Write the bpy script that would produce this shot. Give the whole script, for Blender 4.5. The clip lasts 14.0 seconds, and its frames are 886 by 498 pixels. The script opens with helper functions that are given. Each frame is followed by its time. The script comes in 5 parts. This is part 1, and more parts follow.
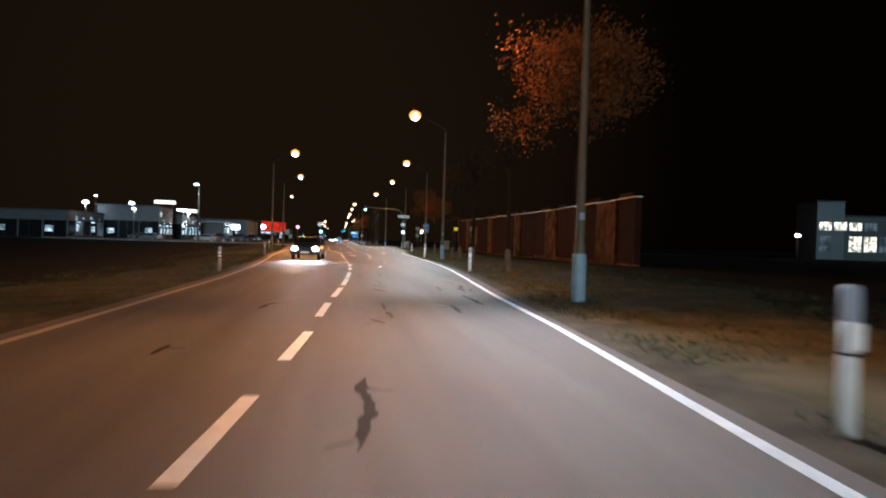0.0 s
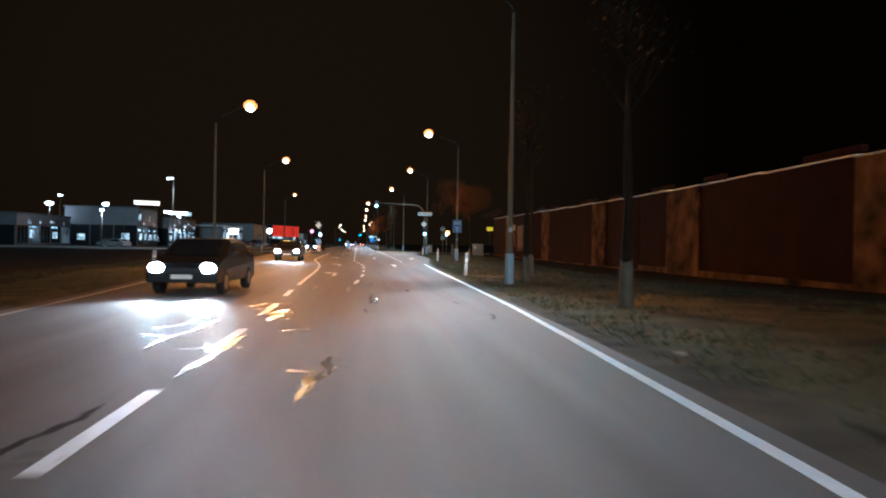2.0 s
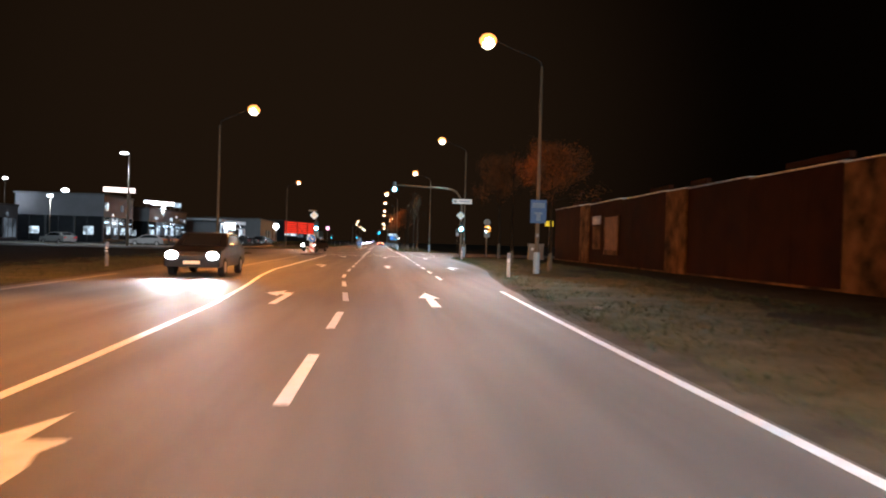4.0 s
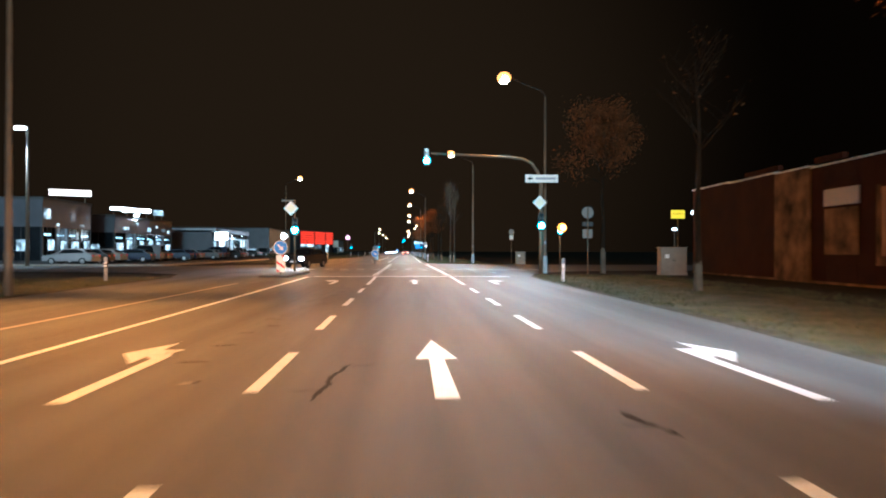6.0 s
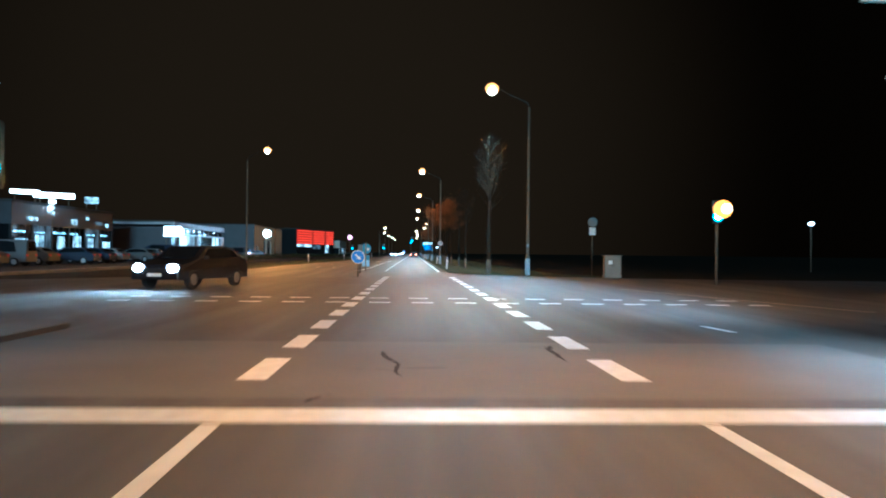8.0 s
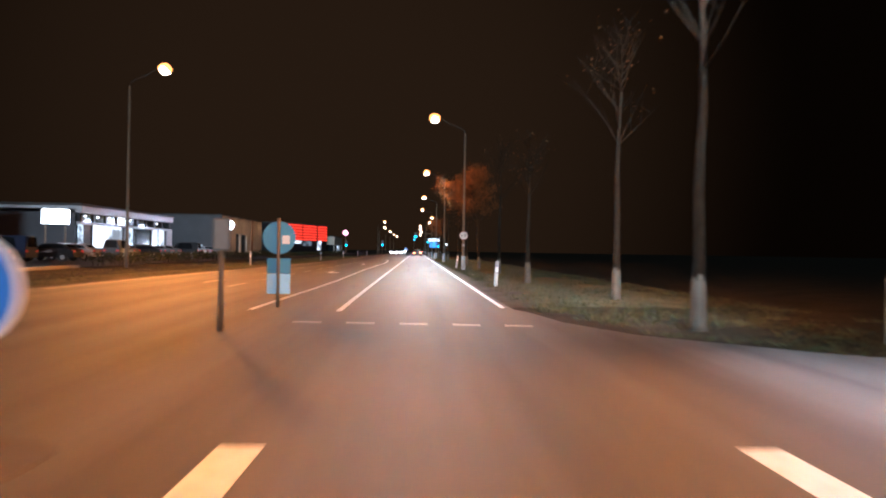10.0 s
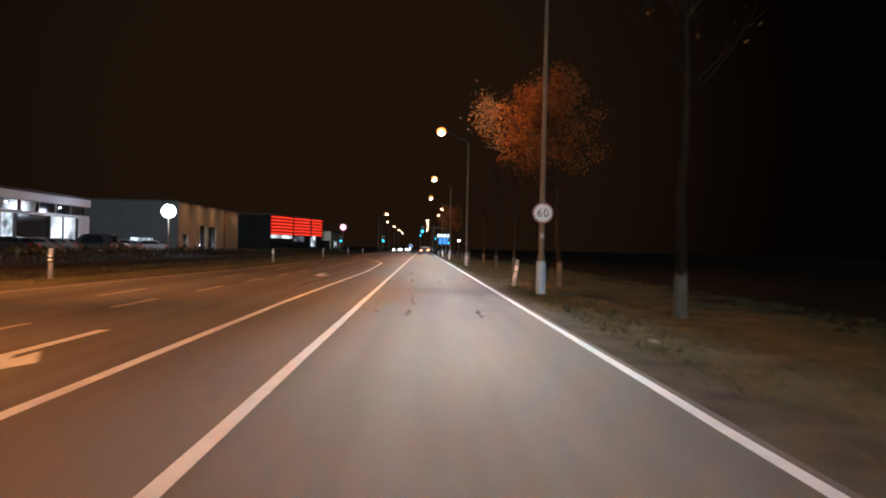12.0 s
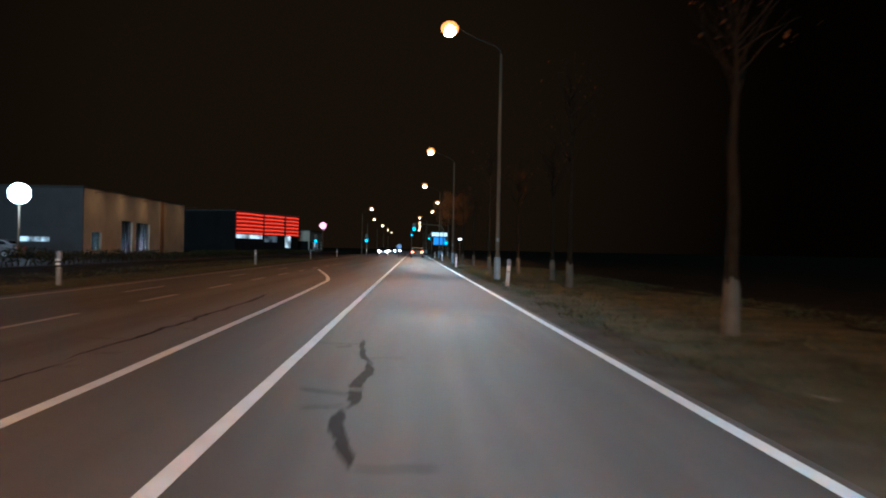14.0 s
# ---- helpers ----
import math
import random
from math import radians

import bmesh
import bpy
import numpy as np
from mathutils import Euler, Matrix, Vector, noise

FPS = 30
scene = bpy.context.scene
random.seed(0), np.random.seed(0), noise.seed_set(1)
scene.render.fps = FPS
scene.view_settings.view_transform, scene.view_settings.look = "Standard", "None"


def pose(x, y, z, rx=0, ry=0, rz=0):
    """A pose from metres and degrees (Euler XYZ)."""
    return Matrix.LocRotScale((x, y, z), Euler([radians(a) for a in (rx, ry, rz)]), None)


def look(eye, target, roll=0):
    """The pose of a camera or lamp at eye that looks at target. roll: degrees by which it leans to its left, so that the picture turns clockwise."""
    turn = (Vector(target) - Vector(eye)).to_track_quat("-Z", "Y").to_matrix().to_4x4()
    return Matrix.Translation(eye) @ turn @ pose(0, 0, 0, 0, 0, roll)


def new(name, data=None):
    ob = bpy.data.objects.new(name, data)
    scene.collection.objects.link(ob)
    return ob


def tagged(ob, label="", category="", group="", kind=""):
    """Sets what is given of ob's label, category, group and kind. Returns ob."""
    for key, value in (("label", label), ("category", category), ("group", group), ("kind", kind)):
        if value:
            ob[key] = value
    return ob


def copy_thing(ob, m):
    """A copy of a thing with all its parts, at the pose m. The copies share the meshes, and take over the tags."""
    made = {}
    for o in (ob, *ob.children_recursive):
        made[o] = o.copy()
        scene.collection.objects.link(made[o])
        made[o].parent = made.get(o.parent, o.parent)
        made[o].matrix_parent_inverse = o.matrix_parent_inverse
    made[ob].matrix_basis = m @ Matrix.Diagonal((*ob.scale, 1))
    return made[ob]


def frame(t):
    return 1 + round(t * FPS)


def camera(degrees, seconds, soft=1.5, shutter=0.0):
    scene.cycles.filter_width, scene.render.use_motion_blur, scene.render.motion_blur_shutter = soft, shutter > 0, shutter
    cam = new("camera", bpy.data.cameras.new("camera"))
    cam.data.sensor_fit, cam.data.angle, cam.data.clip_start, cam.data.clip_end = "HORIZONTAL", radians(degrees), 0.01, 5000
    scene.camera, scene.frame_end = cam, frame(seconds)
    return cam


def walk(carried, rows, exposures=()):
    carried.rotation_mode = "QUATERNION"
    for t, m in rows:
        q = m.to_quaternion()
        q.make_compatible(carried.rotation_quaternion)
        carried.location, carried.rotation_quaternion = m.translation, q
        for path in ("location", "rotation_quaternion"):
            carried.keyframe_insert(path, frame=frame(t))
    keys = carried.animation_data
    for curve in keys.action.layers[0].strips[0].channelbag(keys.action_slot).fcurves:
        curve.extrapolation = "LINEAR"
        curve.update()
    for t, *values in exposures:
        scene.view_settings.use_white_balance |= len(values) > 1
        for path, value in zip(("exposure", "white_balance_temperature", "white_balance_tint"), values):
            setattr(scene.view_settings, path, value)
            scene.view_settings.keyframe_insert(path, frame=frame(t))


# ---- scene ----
cam = camera(62.0, 14.0, soft=2.0, shutter=0.35)
# seconds, x, y, z, tilt, lean to the left, heading
PATH = [
    (0, -5.053, -123.673, 1.326, 89.45, 1.65, -8.09),
    (0.5, -4.426, -116.715, 1.331, 89.28, 1.06, -7.55),
    (1, -3.827, -109.915, 1.336, 89.44, 1.48, -7.06),
    (1.5, -3.222, -103.095, 1.341, 89.35, 1.31, -6.73),
    (2, -2.701, -96.060, 1.343, 89.68, 0.97, -6.44),
    (2.5, -2.264, -88.707, 1.343, 89.75, 1.31, -6.17),
    (3, -1.899, -81.616, 1.335, 89.69, 1.47, -5.75),
    (3.2, -1.765, -78.623, 1.330, 89.64, 1.44, -5.50),
    (5.3, -1.769, -48.584, 1.298, 89.55, 1.13, -3.73),
    (5.5, -1.792, -45.230, 1.298, 89.61, 0.57, -3.31),
    (6, -1.749, -37.305, 1.298, 90.17, 0.15, -2.89),
    (6.5, -1.699, -29.092, 1.298, 89.93, 0.09, -2.68),
    (7, -1.699, -21.025, 1.298, 90.09, 0.22, -2.55),
    (7.5, -1.683, -13.161, 1.298, 89.92, 0.08, -2.37),
    (8, -1.768, -5.900, 1.298, 90.32, 0.63, -2.27),
    (8.2, -1.800, -2.750, 1.298, 90.11, 0.29, -2.17),
    (10.5, -2.117, 36.325, 1.311, 90.19, 1.03, -2.02),
    (11, -2.176, 43.917, 1.304, 90.37, 0.99, -1.77),
    (11.5, -2.268, 51.542, 1.318, 90.39, 1.63, -1.63),
    (12, -2.320, 59.450, 1.301, 89.94, 1.30, -1.60),
    (12.5, -2.400, 66.713, 1.262, 90.06, 1.55, -1.91),
    (13, -2.436, 74.141, 1.262, 90.40, 1.37, -2.20),
    (13.5, -2.396, 81.654, 1.275, 90.18, 1.42, -2.47),
    (14, -2.369, 89.470, 1.265, 90.04, 1.05, -2.26),
]


def carried_pose(x, y, z, tilt, lean, heading):
    return pose(x, y, z, 0, 0, heading) @ pose(0, 0, 0, tilt) @ pose(0, 0, 0, 0, 0, lean)


walk(cam, [(t, carried_pose(*p)) for t, *p in PATH], exposures=[
    (0.0, -0.1, 5600, -2), (0.5, 0.0, 6200, 4), (1.0, -0.3, 5450, -2), (1.5, -0.4, 4850, -5), (2.0, -0.1, 5100, -6), (2.5, 0.05, 5400, -2), (3.0, 0.1, 6200, 6), (5.5, 0.55, 5350, 1), (6.0, 0.68, 4950, -9),
    (6.5, 0.5, 4150, -22), (7.0, 0.7, 3800, -28), (7.35, 0.65, 3000, -40), (7.6, 0.65, 3000, -40), (8.0, 0.5, 4250, -18), (10.4, 0.85, 5700, 11), (11.0, 0.08, 5300, 0), (11.6, -0.05, 5250, -2), (12.0, 0.15, 6300, 9),
    (12.6, 0.3, 7600, 16), (13.1, 0.45, 8000, 21), (13.5, 0.1, 6200, 6), (14.0, -0.22, 5200, -5)])

# ---- night sky and headlight fill ----
world = bpy.data.worlds.new("night_sky")
scene.world = world
world.use_nodes = True
wn = world.node_tree.nodes
wl = world.node_tree.links
wn["Background"].inputs["Color"].default_value = (0.40, 0.205, 0.10, 1)
# the glow of the town down the road, fading towards the dark fields
sky_way, sky_dot, sky_span = wn.new("ShaderNodeTexCoord"), wn.new("ShaderNodeVectorMath"), wn.new("ShaderNodeMapRange")
sky_dot.operation, sky_span.interpolation_type = "DOT_PRODUCT", "SMOOTHSTEP"
sky_dot.inputs[1].default_value = (-0.12, 0.985, 0.13)
for key, value in (("From Min", 0.82), ("From Max", 1.0), ("To Min", 0.0025), ("To Max", 0.027)):
    sky_span.inputs[key].default_value = value
wl.new(sky_way.outputs["Generated"], sky_dot.inputs[0]), wl.new(sky_dot.outputs["Value"], sky_span.inputs["Value"])
wl.new(sky_span.outputs["Result"], wn["Background"].inputs["Strength"])

# added parallel light from behind the camera, in place of the car's headlights
headlight_fill_data = bpy.data.lights.new("headlight_fill", "SUN")
headlight_fill_data.energy, headlight_fill_data.angle, headlight_fill_data.color = 0.80, radians(8), (0.74, 0.95, 1.0)
headlight_fill = new("headlight_fill", headlight_fill_data)
headlight_fill.matrix_world = look((0, 0, 60), (-4, 60, 60 - 11))

# cool tone of the lane beams added to imitate car headlights
HEADLIGHT_TONE = (0.56, 0.88, 1.0)
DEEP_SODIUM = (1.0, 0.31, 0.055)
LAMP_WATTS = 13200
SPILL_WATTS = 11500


# ---- ground height: the road leans inwards in the bend, and has a crown on the straight ----
crown = lambda x: float(np.interp(x, (-10, -6, 2, 8, 16), (0.0, 0.08, -0.08, -0.08, 0.0)))


def bank(x, y):
    u = min(max((-55 - y) / 35, 0), 1)
    u = u * u * (3 - 2 * u)
    off = x - (-1.5 - 0.06 * max(0, -45 - y))
    v = min(max((y - 36) / 14, 0), 1)
    return 0.0241 * u * max(-12, min(12, off)) + v * v * (3 - 2 * v) * crown(x)


def table(rows):
    ys, xs = [r[0] for r in rows], [r[1] for r in rows]
    return lambda y: float(np.interp(y, ys, xs))


# right edge line, and the edges of the asphalt
edge_right = table([(-190, -9.2), (-150, -5.0), (-119, -2.30), (-113.5, -1.80), (-107, -1.38), (-103, -1.04), (-97, -0.54), (-92.7, -0.19), (-87.6, 0.11), (-81, 0.48),
                    (-75, 0.70), (-69.6, 0.92), (-64, 1.10), (-52, 1.48), (-45, 1.75)])
edge_left = table([(-190, -16), (-150, -11.6), (-114, -9.1), (-98, -8.9), (-87, -9.1), (-76, -9.5), (-66, -10.0), (-50, -10.2), (-40, -10.6)])
asphalt_right = table([(-190, -8.9), (-150, -4.7), (-119, -1.95), (-112, -1.4), (-105, -0.8), (-98, -0.15), (-91, 0.3), (-85, 0.6), (-77, 0.85),
                       (-70, 1.1), (-64, 1.3), (-52, 1.8), (-45, 2.1), (-37, 2.8), (-31.5, 3.5), (-24, 3.95), (-14, 4.2), (-5, 4.3), (0, 4.6),
                       (4, 5.5), (7.5, 7.0), (10, 9), (11.5, 12), (12.3, 18), (12.6, 70), (33, 70), (33.3, 18), (34, 11), (36, 6.5), (38, 3.4),
                       (40, 1.5), (42, 0.75), (45, 0.35), (50, 0.3), (600, 0.3)])
asphalt_left = table([(-190, -16.5), (-150, -12.1), (-114, -9.5), (-98, -9.3), (-87, -9.5), (-76, -9.9), (-66, -10.4), (-50, -10.6), (-40, -11.2),
                      (-20, -12.2), (-2, -12.8), (3, -14), (6, -17), (7.5, -24), (8, -80), (23, -80), (23.5, -24), (26, -17.5), (30, -14.5), (36, -13.4),
                      (60, -13.4), (80, -12.6), (100, -11.8), (600, -11.8)])

# ---- materials ----
MATS = {}


def mat(name, colour, rough=0.6, metal=0.0, vary=0.25, scale=3.0, fine=60.0, bump=0.15, second=None, rough_vary=0.1, island=False, specular=0.5, tracks=0.0):
    """Paint, stone or earth: two scales of noise in the colour, grain in the relief."""
    if name in MATS:
        return MATS[name]
    m = MATS[name] = bpy.data.materials.new(name)
    m.use_nodes = True
    n, l = m.node_tree.nodes, m.node_tree.links
    b = n["Principled BSDF"]
    tc = n.new("ShaderNodeTexCoord")
    big, small = n.new("ShaderNodeTexNoise"), n.new("ShaderNodeTexNoise")
    big.inputs["Scale"].default_value, big.inputs["Detail"].default_value = scale, 5
    small.inputs["Scale"].default_value, small.inputs["Detail"].default_value = fine, 3
    l.new(tc.outputs["Object"], big.inputs["Vector"]), l.new(tc.outputs["Object"], small.inputs["Vector"])
    ramp = n.new("ShaderNodeValToRGB")
    ramp.color_ramp.elements[0].position, ramp.color_ramp.elements[1].position = 0.3, 0.7
    dark = second or tuple(c * (1 - vary) for c in colour)
    ramp.color_ramp.elements[0].color, ramp.color_ramp.elements[1].color = (*dark, 1), (*colour, 1)
    l.new(big.outputs["Fac"], ramp.inputs["Fac"])
    mix = n.new("ShaderNodeMix")
    mix.data_type, mix.blend_type = "RGBA", "MULTIPLY"
    mix.inputs["Factor"].default_value = 0.6 * vary + 0.1
    l.new(ramp.outputs["Color"], mix.inputs["A"]), l.new(small.outputs["Fac"], mix.inputs["B"])
    out = mix.outputs["Result"]
    if tracks:  # wear drawn out along the road
        stretch, long = n.new("ShaderNodeMapping"), n.new("ShaderNodeTexNoise")
        stretch.inputs["Scale"].default_value = (1.1, 0.045, 1)
        long.inputs["Scale"].default_value, long.inputs["Detail"].default_value = 1.0, 6
        worn = n.new("ShaderNodeMapRange")
        worn.inputs["From Min"].default_value, worn.inputs["From Max"].default_value, worn.inputs["To Min"].default_value = 0.35, 0.65, 1 - tracks
        l.new(tc.outputs["Object"], stretch.inputs["Vector"]), l.new(stretch.outputs["Vector"], long.inputs["Vector"]), l.new(long.outputs["Fac"], worn.inputs["Value"])
        rub = n.new("ShaderNodeMix")
        rub.data_type, rub.blend_type = "RGBA", "MULTIPLY"
        rub.inputs["Factor"].default_value = 1.0
        l.new(out, rub.inputs["A"]), l.new(worn.outputs["Result"], rub.inputs["B"])
        out = rub.outputs["Result"]
    if island:
        geo = n.new("ShaderNodeNewGeometry")
        hue = n.new("ShaderNodeHueSaturation")
        span = n.new("ShaderNodeMapRange")
        span.inputs["To Min"].default_value, span.inputs["To Max"].default_value = 0.55, 1.35
        l.new(geo.outputs["Random Per Island"], span.inputs["Value"]), l.new(span.outputs["Result"], hue.inputs["Value"]), l.new(out, hue.inputs["Color"])
        out = hue.outputs["Color"]
    l.new(out, b.inputs["Base Color"])
    b.inputs["Metallic"].default_value, b.inputs["Specular IOR Level"].default_value = metal, specular
    rr = n.new("ShaderNodeMapRange")
    rr.inputs["To Min"].default_value, rr.inputs["To Max"].default_value = max(0.03, rough - rough_vary), min(1, rough + rough_vary)
    l.new(big.outputs["Fac"], rr.inputs["Value"]), l.new(rr.outputs["Result"], b.inputs["Roughness"])
    if bump:
        bp = n.new("ShaderNodeBump")
        bp.inputs["Strength"].default_value, bp.inputs["Distance"].default_value = bump, 0.02
        l.new(small.outputs["Fac"], bp.inputs["Height"]), l.new(bp.outputs["Normal"], b.inputs["Normal"])
    return m


def glow(name, colour, strength):
    if name in MATS:
        return MATS[name]
    m = MATS[name] = bpy.data.materials.new(name)
    m.use_nodes = True
    b = m.node_tree.nodes["Principled BSDF"]
    b.inputs["Base Color"].default_value = (*(0.3 * c for c in colour), 1)
    b.inputs["Emission Color"].default_value, b.inputs["Emission Strength"].default_value = (*colour, 1), strength
    return m


def lit_window(name, colour, strength, scale=0.8):
    """A lit shop window: the bright room behind it, in uneven patches."""
    if name in MATS:
        return MATS[name]
    m = MATS[name] = bpy.data.materials.new(name)
    m.use_nodes = True
    n, l = m.node_tree.nodes, m.node_tree.links
    b = n["Principled BSDF"]
    tc, no, ramp = n.new("ShaderNodeTexCoord"), n.new("ShaderNodeTexNoise"), n.new("ShaderNodeValToRGB")
    no.inputs["Scale"].default_value = scale
    l.new(tc.outputs["Object"], no.inputs["Vector"]), l.new(no.outputs["Fac"], ramp.inputs["Fac"])
    ramp.color_ramp.elements[0].position, ramp.color_ramp.elements[1].position = 0.38, 0.62
    ramp.color_ramp.elements[0].color = (*(0.12 * c for c in colour), 1)
    ramp.color_ramp.elements[1].color = (*colour, 1)
    l.new(ramp.outputs["Color"], b.inputs["Emission Color"])
    b.inputs["Emission Strength"].default_value = strength
    b.inputs["Base Color"].default_value, b.inputs["Roughness"].default_value = (0.05, 0.06, 0.07, 1), 0.1
    return m


ASPHALT = mat("worn_asphalt", (0.124, 0.129, 0.132), 0.69, vary=0.34, scale=0.35, fine=90, bump=0.4, rough_vary=0.12, specular=0.30, tracks=0.5)
TAR = mat("tar_seal", (0.022, 0.020, 0.020), 0.7, vary=0.3, scale=5, bump=0.2, specular=0.04)
SMOOTH_TAR = mat("smooth_tar_seal", (0.02, 0.019, 0.019), 0.26, vary=0.3, scale=5, bump=0.1, rough_vary=0.06, specular=0.5)
PAINT = mat("road_paint", (0.74, 0.86, 0.97), 0.42, vary=0.25, scale=6, fine=140, bump=0.3)
OLD_PAINT = mat("worn_road_paint", (0.42, 0.40, 0.37), 0.6, vary=0.45, scale=9, fine=120, bump=0.3)
# field darkened and verge lightened: the headlights' reach put into the ground colours
EARTH = mat("field_earth", (0.040, 0.034, 0.024), 0.95, vary=0.5, scale=0.8, fine=22, bump=1.0, second=(0.016, 0.015, 0.010), specular=0.05)
HEADLIT_VERGE = mat("headlit_verge", (0.118, 0.114, 0.074), 0.95, vary=0.5, scale=0.9, fine=24, bump=1.0, second=(0.050, 0.050, 0.028), specular=0.05)
GRAVEL = mat("shoulder_gravel", (0.105, 0.098, 0.076), 0.95, vary=0.5, scale=1.5, fine=60, bump=1.0, specular=0.04)
GRASS = mat("dry_grass", (0.14, 0.135, 0.075), 0.8, vary=0.5, scale=1.3, fine=30, bump=0, second=(0.05, 0.068, 0.026), island=True, specular=0.15)
CONCRETE = mat("grey_concrete", (0.33, 0.30, 0.26), 0.85, vary=0.35, scale=1.2, fine=40, bump=0.4)
BRICK = mat("dark_red_cladding", (0.068, 0.020, 0.009), 0.85, vary=0.5, scale=0.7, fine=25, bump=0.4, specular=0.06)
PILLAR = mat("stained_render", (0.42, 0.25, 0.12), 0.9, vary=0.55, scale=0.9, fine=30, bump=0.4, second=(0.045, 0.028, 0.017), specular=0.08)
BOARDS = mat("brown_boards", (0.42, 0.21, 0.09), 0.7, vary=0.45, scale=1.4, fine=30, bump=0.4)
COPING = mat("zinc_coping", (0.55, 0.53, 0.50), 0.45, 0.4, vary=0.2, scale=3)
STEEL = mat("galvanised_steel", (0.18, 0.14, 0.10), 0.6, 0.3, vary=0.25, scale=2, fine=50, bump=0.1)
WRAP = mat("grey_white_pole_sleeve", (0.40, 0.55, 0.68), 0.6, vary=0.2, scale=4)
POST_WHITE = mat("white_plastic", (0.82, 0.86, 0.90), 0.5, vary=0.12, scale=6, bump=0.05)
GREY_POST = mat("grey_white_plastic", (0.34, 0.34, 0.33), 0.6, vary=0.2, scale=6, bump=0.05)
POST_CAP = mat("grey_plastic", (0.36, 0.40, 0.50), 0.55, vary=0.15, scale=6, bump=0.05)
REFLECT = mat("white_reflector", (0.95, 0.96, 1.0), 0.25, vary=0.05, scale=30, bump=0)
BLACK = mat("black_plastic", (0.02, 0.02, 0.022), 0.45, vary=0.3, scale=8, bump=0.05)
SIGN_WHITE = mat("sign_white", (0.85, 0.85, 0.84), 0.4, vary=0.06, bump=0)
DULL_RED = mat("dull_sign_red", (0.22, 0.07, 0.06), 0.5, vary=0.2, bump=0)
DULL_WHITE = mat("dull_sign_white", (0.66, 0.67, 0.70), 0.5, vary=0.15, bump=0)
SIGN_RED = mat("sign_red", (0.60, 0.025, 0.03), 0.4, vary=0.1, bump=0)
SIGN_GREY = mat("sign_back_grey", (0.15, 0.15, 0.145), 0.5, 0.3, vary=0.15, bump=0.05)
BARK = mat("bark", (0.030, 0.023, 0.016), 0.95, vary=0.5, scale=7, fine=45, bump=1.0, specular=0.06)
LEAF = mat("autumn_leaf", (0.20, 0.072, 0.019), 0.7, vary=0.45, scale=2, fine=20, bump=0, island=True, specular=0.2)
CABINET = mat("beige_cabinet", (0.27, 0.23, 0.18), 0.6, vary=0.2, scale=3)
HEADLIT_BARK = mat("headlit_bark", (0.12, 0.115, 0.095), 0.85, vary=0.4, scale=3, fine=40, bump=0.4)
RENDER_W = mat("pale_render", (0.72, 0.66, 0.56), 0.85, vary=0.25, scale=0.4, fine=15, bump=0.2)
PANEL_GREY = mat("grey_metal_panel", (0.085, 0.083, 0.095), 0.5, 0.3, vary=0.25, scale=0.5, fine=12)
PANEL_DARK = mat("dark_facade", (0.014, 0.014, 0.017), 0.5, 0.2, vary=0.3, scale=0.5, fine=12)
ROOF = mat("roof_felt", (0.07, 0.07, 0.07), 0.9, vary=0.3, scale=1)
GLASS_DARK = mat("dark_glass", (0.012, 0.014, 0.017), 0.12, vary=0.3, scale=2, bump=0, specular=0.25)
TYRE = mat("tyre_rubber", (0.02, 0.02, 0.02), 0.85, vary=0.3, scale=10)
ALLOY = mat("alloy", (0.45, 0.45, 0.46), 0.35, 0.8, vary=0.15, scale=8)
LAMP_GLOW = glow("sodium_glow", (1.0, 0.33, 0.07), 2.4)
LAMP_CORE = glow("sodium_core", (1.0, 0.78, 0.52), 14)
GREEN_GLOW = glow("signal_green", (0.02, 0.62, 1.0), 3.0)
GREEN_CORE = glow("signal_green_core", (0.66, 0.98, 1.0), 18)
ORANGE_GLOW = glow("signal_amber", (1.0, 0.30, 0.03), 3.0)
HEAD_GLOW = glow("headlight_glow", (0.92, 0.93, 1.0), 60)
TAIL_GLOW = glow("tail_light_glow", (1.0, 0.16, 0.06), 22)
WHITE_GLOW = glow("white_lamp_glow", (0.90, 0.94, 1.0), 9)
GLOBE_GLOW = glow("globe_glow", (0.82, 0.92, 1.0), 14)
SIGN_GLOW = glow("roof_sign_glow", (1.0, 0.80, 0.74), 2.4)
YELLOW_GLOW = glow("yellow_sign_glow", (1.0, 0.66, 0.03), 0.75)
BLUE_GLOW = glow("blue_sign_glow", (0.06, 0.35, 1.0), 0.9)
RED_GLOW = glow("red_tube_glow", (1.0, 0.05, 0.02), 1.5)
WINDOW_COOL = lit_window("cool_shop_window", (0.75, 0.88, 1.0), 1.3)
BLUE_STRIP = lit_window("bluish_strip_light", (0.55, 0.80, 1.0), 2.6, 1.6)
WINDOW_DIM = lit_window("dim_shop_window", (0.62, 0.72, 0.85), 0.16, 0.5)
WINDOW_WARM = lit_window("warm_window", (1.0, 0.86, 0.70), 2.4, 1.5)


# ---- mesh helpers ----
def mesh(name, bm, material, smooth=False):
    me = bpy.data.meshes.new(name)
    bmesh.ops.recalc_face_normals(bm, faces=bm.faces)
    bm.to_mesh(me), bm.free()
    me.materials.append(material)
    if smooth:
        for p in me.polygons:
            p.use_smooth = True
    return me


def part(name, bm, material, parent, label="", smooth=False):
    ob = new(name, mesh(name, bm, material, smooth))
    ob.parent = parent
    return tagged(ob, label)


def thing(name, label, category, group="", x=0.0, y=0.0, z=None, turn=0.0):
    ob = new(name)
    ob.empty_display_size = 0.2
    ob.matrix_world = pose(x, y, bank(x, y) if z is None else z, 0, 0, turn)
    return tagged(ob, label, category, group)


def lone(name, bm, material, label, category, kind="", group="", smooth=False):
    return tagged(new(name, mesh(name, bm, material, smooth)), label, category, group, kind)


